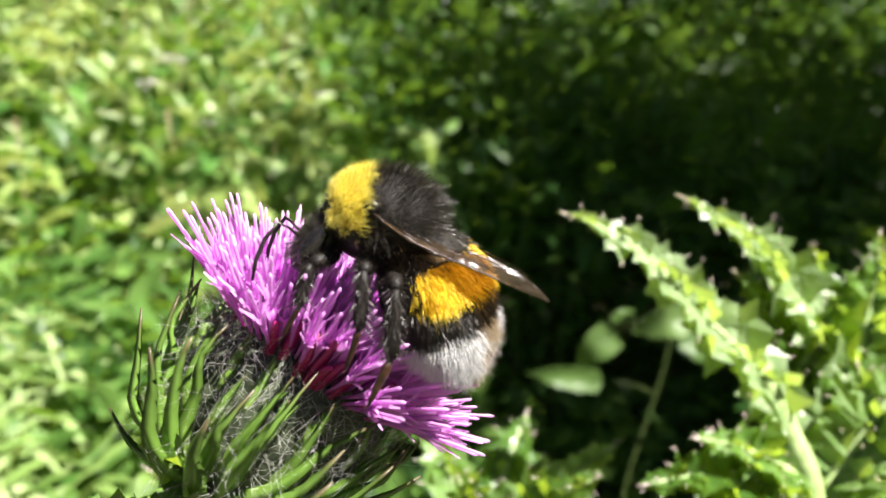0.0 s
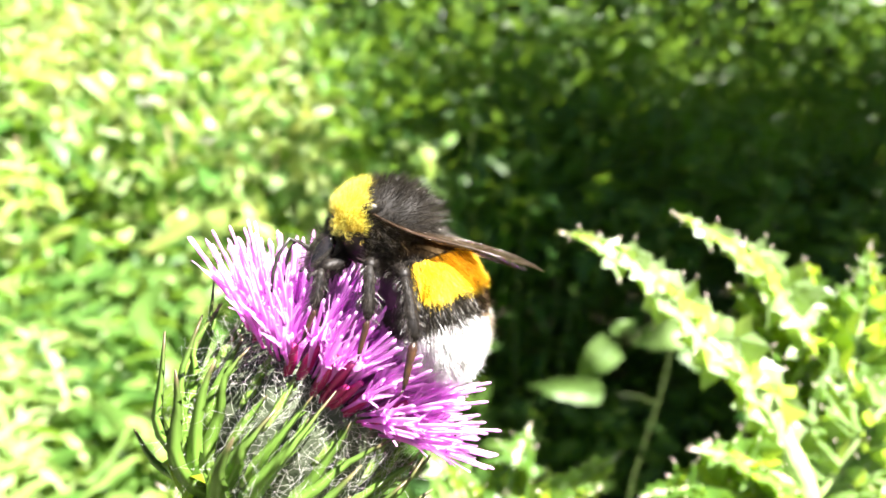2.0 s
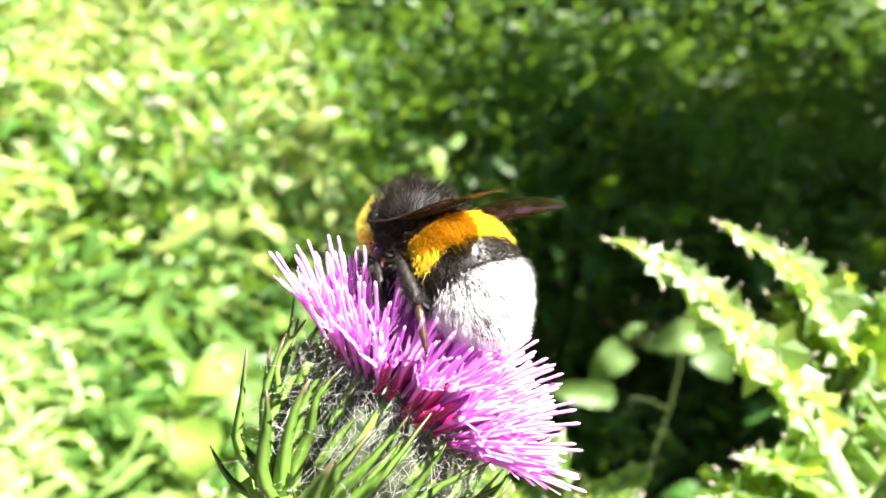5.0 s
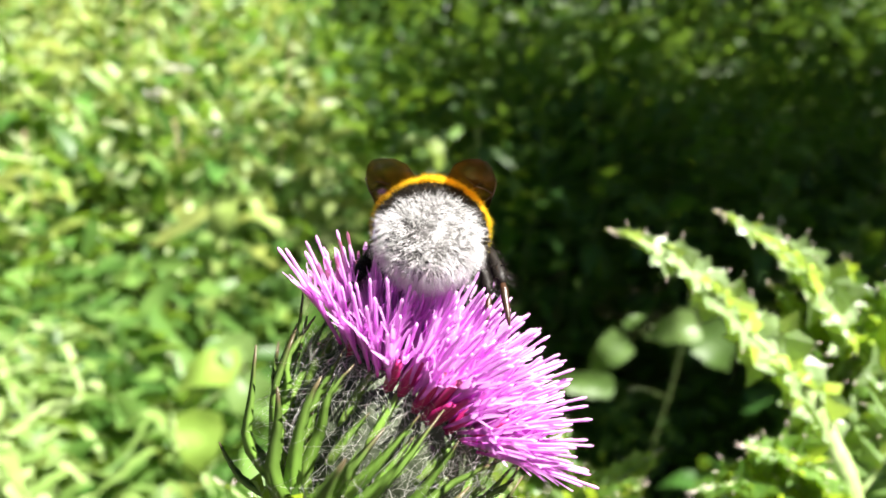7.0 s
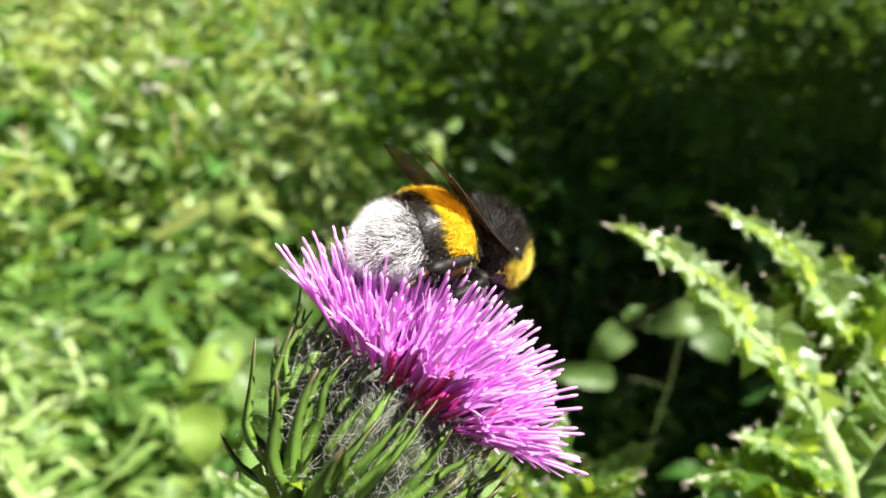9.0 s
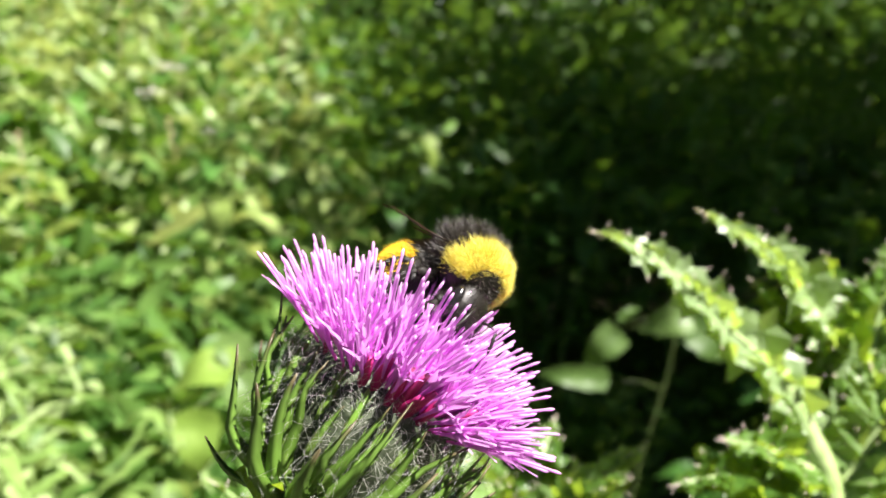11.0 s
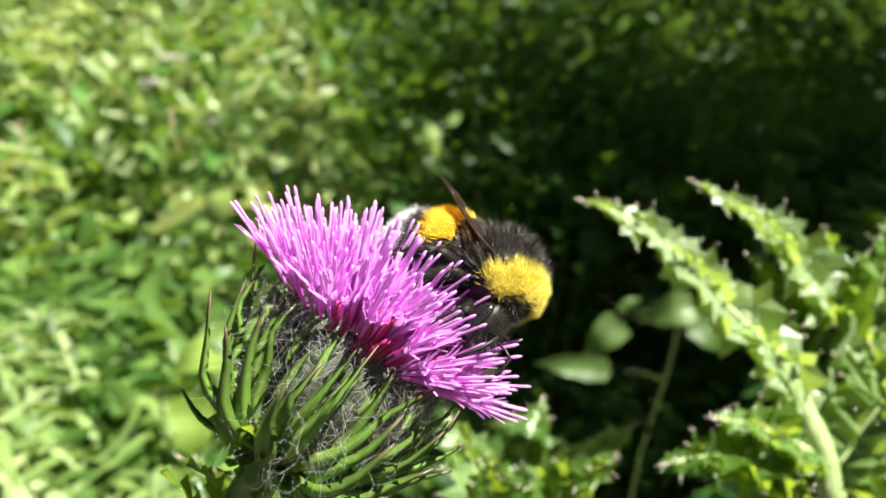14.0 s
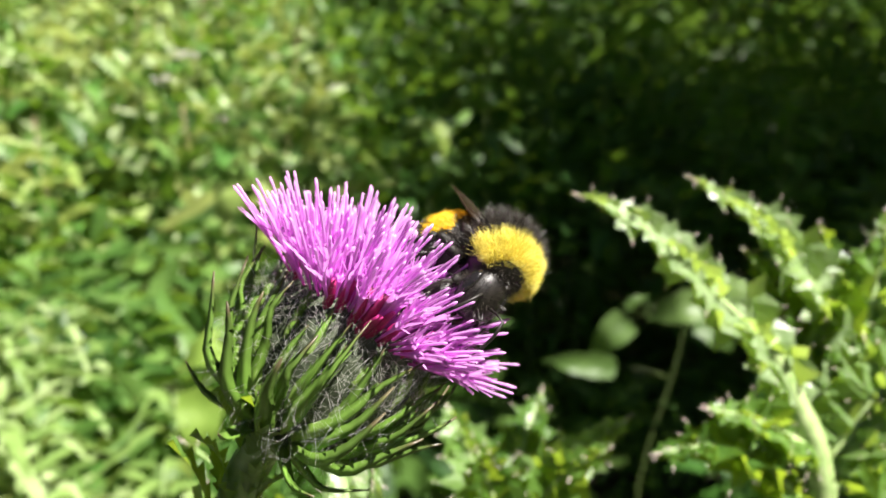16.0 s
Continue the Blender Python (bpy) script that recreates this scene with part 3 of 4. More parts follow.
def wing(parent, name, root, outline, veins, turn):
    g = Geo()
    n = len(outline)
    for zz in (0.012, -0.012):
        for i, (x, y) in enumerate(outline):
            g.v.append(Vector((x, y, zz + 0.25 * math.sin(x * 0.45) + 0.05 * math.sin(y * 2.5 + x))) * MM)
    # strips from the leading to the trailing edge
    h = n // 2
    for o in (0, n):
        for i in range(h - 1):
            q = (o + i, o + i + 1, o + n - 2 - i, o + n - 1 - i)
            g.f.append(q if o == 0 else q[::-1])
    for i in range(n):
        g.f.append((i, (i + 1) % n, n + (i + 1) % n, n + i))
    w = part(name, g, M_WING, parent, "smoky brown translucent wing", at=Matrix.Translation(Vector(root) * MM) @ turn)
    for line, rad in veins:
        v = Geo()
        pts = smooth_path([(x * MM, y * MM, (0.25 * math.sin(x * 0.45) + 0.05 * math.sin(y * 2.5 + x)) * MM) for x, y in line], 8)
        v.tube(pts, [rad * MM * (1 - 0.05 * i) for i in range(9)], 4)
        part("wing_vein", v, M_VEIN, w)
    return w


def build_bee():
    bee = empty("bumblebee", pose(0, 0, 0), "furry bumblebee, black with yellow bands and a white tail", "bumblebee")
    bee.scale = (0.90, 0.90, 0.90)

    def thorax_radius(s):
        return 3.25 * math.sqrt(max(0.002, 1 - abs(2 * s - 1) ** 2.5))
    thorax = body_of_turn((3.8, 0, -0.2), (-1, 0, 0.05), (0, 0, 1), 7.6, thorax_radius, 0.95)
    furred("collar", thorax, 0.07, 0.34, 9000, 0.85, M_YELLOWSKIN, M_YELLOWHAIR, bee, "lemon yellow furry collar", 0.4,
           arc=lambda s, a: math.sin(a) > -0.2)
    furred("neck", thorax, 0.0, 0.072, 500, 0.8, M_BLACKSKIN, M_BLACKHAIR, bee, "black furry neck", 0.2)
    furred("thorax", thorax, 0.335, 0.985, 6500, 1.15, M_BLACKROUGH, M_BLACKHAIR, bee, "black furry thorax", 0.25, width=0.013)
    # the hind body hangs from one joint and can curl
    bend = radians(60)
    way = (-math.cos(bend), 0, -math.sin(bend))
    joint = Matrix.Translation(Vector((-2.2, 0, -0.6)) * MM)

    def abdomen_radius(s):
        return 4.15 * max(0.03, math.sin(math.pi * min(1, 0.06 + 0.94 * s) ** 0.86)) ** 0.62 if s < 0.985 else 0.15
    ab = body_of_turn((0, 0, 0), way, (0, 0, 1), 11.0, abdomen_radius, 0.92)
    abdomen = furred("abdomen", ab, 0.0, 0.193, 2000, 0.8, M_BLACKSKIN, M_BLACKHAIR, bee, "black furry hind body with a golden band and white tail", 0.9)
    abdomen.matrix_basis = joint
    furred("abdomen_band", ab, 0.19, 0.425, 10000, 0.72, M_ORANGESKIN, M_ORANGEHAIR, abdomen, "golden orange furry band", 1.0,
           arc=lambda s, a: math.sin(a) > -0.15, carrier=abdomen)
    furred("abdomen_dark_band", ab, 0.422, 0.625, 5200, 0.65, M_BLACKSKIN, M_BLACKHAIR, abdomen, "black furry band", 1.0, carrier=abdomen)
    furred("tail", ab, 0.622, 1.0, 8500, 0.9, M_TAILSKIN, M_WHITEHAIR, abdomen, "white furry tail", 0.55, width=0.016, steps=16, carrier=abdomen, thin=0.4)
    # head
    h = Geo()
    tilt = Matrix.Rotation(radians(62), 3, "Y")
    h.blob(Vector((5.0, 0, -1.7)) * MM, (2.5 * MM, 1.95 * MM, 1.45 * MM), 10, 16, 0.04, tilt)
    head = part("head", h, M_BLACKSKIN, bee, "black head with short dark hair", at=Matrix.Translation(Vector((-1.1, 0, -0.6)) * MM))
    f = Geo()
    for k in range(1700):
        v = Vector((rng.gauss(0, 1), rng.gauss(0, 1), rng.gauss(0, 1))).normalized()
        q = tilt @ Vector((v.x * 2.5, v.y * 1.95, v.z * 1.45))
        if q.z < -1.3:
            continue
        f.hair((Vector((5.0, 0, -1.7)) + q) * MM, (q.normalized() + Vector((0.2, 0, 0.1))).normalized(), rng.uniform(0.35, 0.9) * MM, 0.014 * MM, Vector((0, 0, -0.3)))
    part("fur", f, M_BLACKHAIR, head, kind="stuff", smooth=False)
    for s in (1, -1):
        e = Geo()
        e.blob(Vector((5.2, 1.7 * s, -1.8)) * MM, (1.55 * MM, 0.5 * MM, 0.72 * MM), 8, 12, 0, Matrix.Rotation(radians(66), 3, "Y"))
        part("eye", e, M_EYE, head, "glossy black eye")
        a = Geo()
        pts = [Vector(p) * MM for p in ((6.2, 0.65 * s, -1.6), (7.0, 1.05 * s, -1.0), (7.6, 1.6 * s, -0.8), (8.2, 2.0 * s, -1.9), (8.5, 2.3 * s, -3.3), (8.5, 2.4 * s, -4.6))]
        a.tube(pts, [0.1 * MM, 0.1 * MM, 0.14 * MM, 0.15 * MM, 0.15 * MM, 0.09 * MM], 7)
        part("antenna", a, M_BLACKSKIN, head)
        m = Geo()
        m.tube([Vector(p) * MM for p in ((5.4, 0.8 * s, -4.0), (5.9, 0.6 * s, -4.9), (6.1, 0.15 * s, -5.3))], [0.32 * MM, 0.26 * MM, 0.06 * MM], 6)
        part("jaw", m, M_TARSUS, head)
    t = Geo()
    t.tube([Vector(p) * MM for p in ((5.6, 0, -4.2), (5.6, 0, -5.8), (5.3, 0, -7.4))], [0.3 * MM, 0.24 * MM, 0.1 * MM], 6)
    part("tongue", t, M_TARSUS, head)
    # wings
    fore = [(0, 0.25), (-1.5, 0.8), (-3.5, 1.1), (-6, 1.3), (-8.5, 1.35), (-10.8, 1.2), (-12.6, 0.8), (-13.6, 0.3),
            (-13.8, -0.3), (-13.0, -1.2), (-11.5, -1.9), (-9.2, -2.25), (-6.8, -2.3), (-4.2, -1.95), (-1.9, -1.0), (0, -0.25)]
    hind = [(0, 0.2), (-1.3, 0.5), (-2.8, 0.7), (-4.6, 0.8), (-6.4, 0.7), (-7.9, 0.3),
            (-8.2, -0.4), (-7.2, -1.3), (-5.4, -1.9), (-3.4, -1.8), (-1.5, -1.1), (0, -0.3)]
    fv = [([(0, 0.2), (-3.5, 1.2), (-8.5, 1.7), (-10.6, 1.55)], 0.1), ([(0, 0), (-3.5, 0.5), (-6.2, 0.9), (-8.0, 1.6)], 0.07),
          ([(0, -0.1), (-3, -0.4), (-5.6, -0.5), (-8.8, -0.2), (-9.8, 0.8)], 0.06), ([(-2.4, -0.35), (-4.5, -1.6), (-6.6, -2.5)], 0.05),
          ([(-5.6, -0.5), (-6.4, -1.5), (-8.5, -1.9), (-10.3, -1.6)], 0.045), ([(-6.2, 0.9), (-6.6, 0.2), (-6.4, -0.45)], 0.045),
          ([(-8.0, 1.6), (-8.6, 0.8), (-8.8, -0.2)], 0.045), ([(-8.8, -0.2), (-9.6, -0.9), (-10.3, -1.6)], 0.04)]
    hv = [([(0, 0.15), (-2.8, 0.6), (-6.0, 0.65)], 0.07), ([(0, -0.05), (-3.0, -0.2), (-5.6, -0.4), (-7.6, -0.2)], 0.045), ([(-2.0, -0.2), (-3.8, -1.0), (-5.0, -1.6)], 0.04)]
    for s in (1, -1):
        fo, hi = [(x * 0.95, y * s) for x, y in fore], [(x * 0.95, y * s) for x, y in hind]
        if s < 0:
            fo, hi = fo[::-1], hi[::-1]
        fvs = [([(x * 0.95, y * s * 0.8) for x, y in ln], w) for ln, w in fv]
        hvs = [([(x * 0.95, y * s * 0.8) for x, y in ln], w) for ln, w in hv]
        turn = Matrix.Rotation(radians(-17), 4, "Y") @ Matrix.Rotation(radians(-3 * s), 4, "Z") @ Matrix.Rotation(radians(-12 * s), 4, "X")
        wing(bee, "forewing", (1.1, 2.9 * s, 0.8), fo, fvs, turn)
        turn2 = Matrix.Rotation(radians(-19), 4, "Y") @ Matrix.Rotation(radians(4 * s), 4, "Z") @ Matrix.Rotation(radians(-18 * s), 4, "X")
        wing(bee, "hindwing", (0.0, 2.8 * s, 0.6), hi, hvs, turn2)
        tg = Geo()
        tg.blob(Vector((0.8, 3.05 * s, 0.9)) * MM, (0.7 * MM, 0.4 * MM, 0.5 * MM), 6, 8)
        part("wing_plate", tg, M_BLACKSKIN, bee)
    # legs
    legs = []
    for mir in (False, True):
        legs.append((leg(bee, "black foreleg", [(2.4, 1.2, -2.8), (4.0, 2.6, -3.4), (4.2, 2.9, -6.2), (4.9, 2.7, -8.4)], [(0.48, 0.42), (0.36, 0.42), (0.22, 0.13)], (M_LEG, M_LEG, M_TARSUS), (200, 240, 0), mir), 0, mir))
        legs.append((leg(bee, "black middle leg with pale bristles", [(0.5, 1.6, -2.8), (0.7, 3.9, -3.0), (0.7, 4.3, -6.6), (1.3, 3.9, -9.4)], [(0.52, 0.45), (0.36, 0.45), (0.26, 0.13)], (M_LEG, M_LEG, M_TARSUS), (240, 320, 0), mir), 1, mir))
        legs.append((leg(bee, "black hind leg with a broad shin", [(-1.2, 1.8, -3.0), (-1.6, 4.3, -3.7), (-2.1, 4.9, -8.0), (-1.3, 4.9, -11.2)], [(0.55, 0.48), (0.38, 0.55), (0.34, 0.15)], (M_LEG, M_LEG, M_TARSUS), (260, 420, 0), mir), 2, mir))
    return bee, legs, abdomen


# ---------------------------------------------------------------- leaves and herbs
def leaf_mesh(name, length, width, mat, teeth=6, droop=0.25, fold=0.25, seed=0, rows=8, square=0.0):
    """A toothed leaf along +x with a folded midrib and a drooping tip."""
    r = random.Random(seed)
    g = Geo()
    tw = r.uniform(-0.3, 0.3)
    for i in range(rows + 1):
        u = i / rows
        w = width / 2 * (math.sin(math.pi * u ** (0.72 - 0.2 * square)) ** (0.9 - 0.35 * square) if 0 < u < 1 else 0.02)
        w *= 1 + 0.10 * r.uniform(-1, 1)
        x, z = length * u, -droop * length * u * u + 0.06 * length * math.sin(u * 7 + seed)
        up = fold * w
        for sgn in (-1, -0.5, 0, 0.5, 1):
            a = tw * u
            yy, zz = sgn * w, abs(sgn) * up + 0.02 * length * r.uniform(-1, 1) * abs(sgn)
            back = -0.05 * length if abs(sgn) == 1 and i % 2 else 0
            g.v.append((x + back, yy * math.cos(a) - zz * math.sin(a), z + yy * math.sin(a) + zz * math.cos(a)))
    for i in range(rows):
        for k in range(4):
            o = i * 5 + k
            g.f.append((o, o + 1, o + 6, o + 5))
    return g.mesh(name, mat)


LEAF_SETS = {}


def leaf_set(kind):
    if kind not in LEAF_SETS:
        spec = {"nettle": (0.062, 0.028, M_NETTLE, 0.0), "sunlit": (0.055, 0.024, M_SUNLITLEAF, 0.0), "broad": (0.055, 0.046, M_BROAD, 0.6), "pale": (0.055, 0.046, M_PALE, 0.6), "narrow": (0.075, 0.013, M_SUNLITLEAF, 0.0), "feather": (0.05, 0.0085, M_FEATHER, 0.0)}[kind]
        LEAF_SETS[kind] = [leaf_mesh("leaf", spec[0], spec[1], spec[2], droop=0.1 + 0.16 * v, fold=0.15 + 0.1 * v, seed=v + 3, square=spec[3]) for v in range(4)]
    return LEAF_SETS[kind]


def herb(x, y, height, kind, label, size=1.0, lean=(0, 0), pairs=6, seed=0, name="nettle_plant", start=0.45):
    r = random.Random(seed)
    ob = empty(name, pose(x, y, 0.0, 0, 0, r.uniform(0, 360)), label, "wild plant", "undergrowth plants")
    g = Geo()
    top = Vector((lean[0], lean[1], height))
    line = smooth_path([(0, 0, -0.03), (0.02 * r.uniform(-1, 1), 0.02 * r.uniform(-1, 1), height * 0.4), top * 0.75 + Vector((r.uniform(-0.02, 0.02), r.uniform(-0.02, 0.02), 0)), top], 10)
    g.tube(line, [0.0028 * (1 - 0.06 * i) * size for i in range(11)], 5)
    part("stem", g, M_HERBSTEM, ob)
    shapes = leaf_set(kind)
    for k in range(pairs):
        u = start + (1 - start) * (k / max(1, pairs - 1)) ** 0.8
        p = line[min(10, int(u * 10))].lerp(line[min(10, int(u * 10) + 1)], u * 10 - int(u * 10))
        sc = size * (0.5 + 0.75 * math.sin(math.pi * (0.25 + 0.62 * k / pairs)))
        for s in (0, 1):
            yaw = k * 90 + s * 180 + r.uniform(-18, 18)
            m = Matrix.Translation(p) @ pose(0, 0, 0, 0, 0, yaw) @ pose(0.003, 0, 0, r.uniform(-15, 15), r.uniform(-30, 15)) @ Matrix.Scale(sc * r.uniform(0.85, 1.15), 4)
            part("leaf", shapes[r.randrange(4)], None, ob, at=m)
    return ob


def leaf_cloud(name, points, sizes, mat, label, category, seed, up=0.38, parent=None, kind="stuff", ways=None, wide=(0.13, 0.27)):
    """Many small folded leaves in one mesh; ways: the directions in which they point."""
    r = np.random.default_rng(seed)
    n = len(points)
    d = r.normal(size=(n, 3)) * np.array([1, 1, 0.45]) if ways is None else ways + r.normal(size=(n, 3)) * 0.12
    d /= np.linalg.norm(d, axis=1)[:, None]
    nz = r.normal(size=(n, 3)) * (1 - up) + np.array([0.1, -0.25, 1.0]) * up
    s = np.cross(nz, d)
    s /= np.linalg.norm(s, axis=1)[:, None]
    nn = np.cross(d, s)
    L = sizes[:, None]
    W = L * r.uniform(*wide, size=(n, 1))
    v = np.empty((n, 8, 3))
    v[:, 0] = points
    v[:, 1] = points + d * L * 0.3 - s * W * 0.85 + nn * W * 0.3
    v[:, 2] = points + d * L * 0.33
    v[:, 3] = points + d * L * 0.3 + s * W * 0.85 + nn * W * 0.3
    v[:, 4] = points + d * L * 0.66 - s * W * 0.7 + nn * W * 0.1 - nn * L * 0.05
    v[:, 5] = points + d * L * 0.68 - nn * L * 0.08
    v[:, 6] = points + d * L * 0.66 + s * W * 0.7 + nn * W * 0.1 - nn * L * 0.05
    v[:, 7] = points + d * L - nn * L * 0.2
    tri = np.array([[0, 2, 1], [0, 3, 2], [1, 2, 5], [1, 5, 4], [2, 3, 6], [2, 6, 5], [4, 5, 7], [5, 6, 7]])
    faces = (np.arange(n)[:, None, None] * 8 + tri[None]).reshape(-1, 3)
    me = bpy.data.meshes.new(name)
    me.vertices.add(n * 8)
    me.vertices.foreach_set("co", v.reshape(-1))
    me.loops.add(faces.size)
    me.loops.foreach_set("vertex_index", faces.reshape(-1).astype(np.int32))
    me.polygons.add(len(faces))
    me.polygons.foreach_set("loop_start", np.arange(0, faces.size, 3, dtype=np.int32))
    me.update(calc_edges=True)
    me.validate()
    me.materials.append(mat)
    ob = new(name, me)
    if parent:
        ob.parent = parent
        return tagged(ob, label=label, kind=kind)
    return tagged(ob, label, category, kind=kind)


def bank(x, y):
    """Height of the leafy bank that rises away from the camera."""
    rise = 0.42 + 0.20 * max(0.0, min(1.0, (-0.08 - x / max(y, 0.1)) / 0.3))
    return 0.20 + rise * (y - 0.5) + 0.12 * noise.noise((x * 1.7, y * 1.7, 5.0)) + 0.07 * noise.noise((x * 6, y * 6, 1.0)) - 0.16 * math.exp(-((x - 0.28) / 0.3) ** 2 - ((y - 0.7) / 0.5) ** 2)


def build_undergrowth():
    r = np.random.default_rng(3)

    def scatter(n, x0, x1, y0, y1, thick, keep=None):
        out = []
        while len(out) < n:
            y = y0 + (y1 - y0) * r.random() ** 1.1
            x = r.uniform(x0, x1) * (0.45 + 0.4 * y)
            if keep and not keep(x, y):
                continue
            if 0.06 < x / y < 0.44 and y < 1.15:
                continue
            if (abs(x / y + 0.31) < 0.07 and y < 0.82) or (abs(x / y + 0.03) < 0.05 and y < 0.86):
                continue
            z = bank(x, y) + thick * (r.random() ** 1.6 * -1.6 + 0.5 * r.random())
            if noise.noise((x * 11, y * 9, z * 11)) < -0.04:
                continue
            out.append((x, y, max(0.02, z)))
        return np.array(out)
    def shoots(roots, size, pairs, tall):
        """Leaves in crossed pairs up each shoot: steep at its tip, spreading and drooping below."""
        pts, ways, sizes = [], [], []
        for x, y, z in roots:
            s = size * r.uniform(0.7, 1.3)
            lean = np.array([r.normal(0, 0.25), r.normal(-0.12, 0.25), 1.0])
            turn, h = r.uniform(0, math.pi), tall * r.uniform(0.7, 1.3)
            for k in range(pairs):
                u = k / (pairs - 1)
                e = radians(-18 + 75 * u ** 1.6 + r.uniform(-10, 10))
                ln = s * (0.55 + 0.6 * math.sin(math.pi * (0.2 + 0.7 * u)))
                for a in (0, math.pi):
                    w = turn + k * 1.65 + a
                    pts.append(np.array([x, y, z]) + lean * h * (u - 1))
                    ways.append((math.cos(w) * math.cos(e) + lean[0] * 0.3, math.sin(w) * math.cos(e) + lean[1] * 0.3, math.sin(e)))
                    sizes.append(ln)
        return np.array(pts), np.array(ways), np.array(sizes)
    p = scatter(5200, -1.3, 1.3, 0.5, 2.4, 0.22)
    p[:, 2] -= 0.05
    leaf_cloud("undergrowth", p, r.uniform(0.03, 0.07, len(p)), M_MASS, "dense low green undergrowth of small leaves", "undergrowth", 11)
    p, w, q = shoots(scatter(1000, -1.3, 1.3, 0.5, 2.4, 0.12), 0.08, 6, 0.18)
    leaf_cloud("undergrowth", p, q, M_MASS, "leafy green shoots with paired pointed leaves", "undergrowth", 21, up=0.7, ways=w, wide=(0.15, 0.24))
    # weeds on the view's left take the lit leaf colour
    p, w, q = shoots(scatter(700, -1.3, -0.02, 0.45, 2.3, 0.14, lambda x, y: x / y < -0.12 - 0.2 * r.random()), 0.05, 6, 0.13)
    leaf_cloud("undergrowth", p, q, M_MASS_SUNLIT, "yellow-green weeds and herbs with sunlight put into their colour", "undergrowth", 12, up=0.6, ways=w, wide=(0.11, 0.2))
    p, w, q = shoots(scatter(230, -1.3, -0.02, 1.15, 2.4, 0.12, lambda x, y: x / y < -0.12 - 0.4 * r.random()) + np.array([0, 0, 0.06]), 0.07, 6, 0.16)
    leaf_cloud("undergrowth", p, q, M_MASS_SUNLIT, "weeds higher up the bank, sunlight put into their pale colour", "undergrowth", 23, up=0.6, ways=w, wide=(0.11, 0.2))
    p = np.array([(-y * r.uniform(0.18, 0.72), y, 0.27 + 0.26 * (y - 0.3) + r.random() * 0.13) for y in r.uniform(0.34, 0.7, 900)])
    leaf_cloud("undergrowth", p, r.uniform(0.018, 0.045, len(p)), M_MASS, "low sunlit weeds with small green leaves", "undergrowth", 16)
    # low growth on the shaded ground
    p = np.array([(y * r.uniform(0.0, 0.5), y, 0.02 + r.random() * 0.2) for y in r.uniform(0.95, 1.5, 1800)])
    leaf_cloud("undergrowth", p, r.uniform(0.02, 0.06, len(p)), M_MASS, "low dark green growth on shaded ground", "undergrowth", 17)
    # the same weeds go on round the spot
    q = []
    while len(q) < 12000:
        x, y = r.uniform(-3.4, 3.4), r.uniform(-2.4, 2.9)
        if y > 0.3 and abs(x) < 0.12 + 0.75 * y:
            continue
        q.append((x, y, 0.01 + r.random() ** 1.5 * (0.16 + 0.10 * noise.noise((x * 2, y * 2, 3.0)) + 0.12 * max(0.0, y))))
    q = np.array(q)
    leaf_cloud("undergrowth", q, r.uniform(0.03, 0.08, len(q)), M_MASS, "low green weeds covering the open ground", "undergrowth", 18)
    # the hedge that closes the view
    q = []
    while len(q) < 22000:
        x, y, z = r.uniform(-3.2, 3.2), 2.3 + r.random() ** 2 * 0.9, r.uniform(0.1, 2.3)
        q.append((x, y + 0.25 * noise.noise((x * 1.5, z * 1.5, 9)), z))
    q = np.array(q)
    leaf_cloud("hedge", q, r.uniform(0.04, 0.085, len(q)), M_MASS, "dense green hedge of small leaves", "hedge", 13)
    # an added screen of big leaves hides the sky behind the hedge
    w = np.column_stack((r.uniform(-5.5, 5.5, 15000), r.uniform(3.4, 4.6, 15000), r.uniform(0, 3.8, 15000)))
    leaf_cloud("woodland_edge", w, r.uniform(0.18, 0.32, len(w)), M_CANOPY, "dark green leaf screen added behind the hedge to hide the sky", "trees", 15, up=0.25)
    # an added dark sheet closes the last gaps; its shade is in the colour
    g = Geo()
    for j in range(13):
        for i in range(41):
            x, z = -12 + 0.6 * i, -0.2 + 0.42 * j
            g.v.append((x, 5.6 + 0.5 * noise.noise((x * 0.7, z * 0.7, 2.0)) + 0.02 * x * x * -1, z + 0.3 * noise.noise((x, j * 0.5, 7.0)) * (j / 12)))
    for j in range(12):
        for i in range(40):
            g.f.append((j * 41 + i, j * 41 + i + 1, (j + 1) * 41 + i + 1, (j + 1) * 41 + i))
    tagged(new("backdrop", g.mesh("backdrop", M_BACKING)), "dark green sheet added behind the leaves, shade put into its colour", "backdrop", kind="structure")


def build_herbs():
    r = random.Random(21)
    # a nettle placed to fit the camera's view, in the sunlight-painted leaf colour
    herb(-0.2326, 0.7467, 0.535, "sunlit", "young nettle with spreading leaves, sunlight put into their green", 1.35, pairs=6, seed=2)
    for k in range(310):
        y = 0.5 + 1.9 * r.random() ** 1.1
        x = r.uniform(-0.70, 0.70) * (0.1 + y)
        if 0.03 < x / y < 0.46 and y < 1.1 or abs(x / y + 0.31) < 0.08 and y < 0.84 or abs(x / y + 0.03) < 0.05 and y < 0.86:
            continue
        h = bank(x, y) + r.uniform(0.02, 0.17)
        # most herbs on the view's left get the leaf colour with sunlight in it
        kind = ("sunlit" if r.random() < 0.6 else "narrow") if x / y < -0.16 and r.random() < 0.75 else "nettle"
        label = "yellow-green leafy herb with sunlight put into its colour" if kind != "nettle" else "dark green nettle with toothed leaves"
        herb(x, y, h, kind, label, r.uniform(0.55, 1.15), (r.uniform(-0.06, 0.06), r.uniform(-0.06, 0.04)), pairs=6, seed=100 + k)


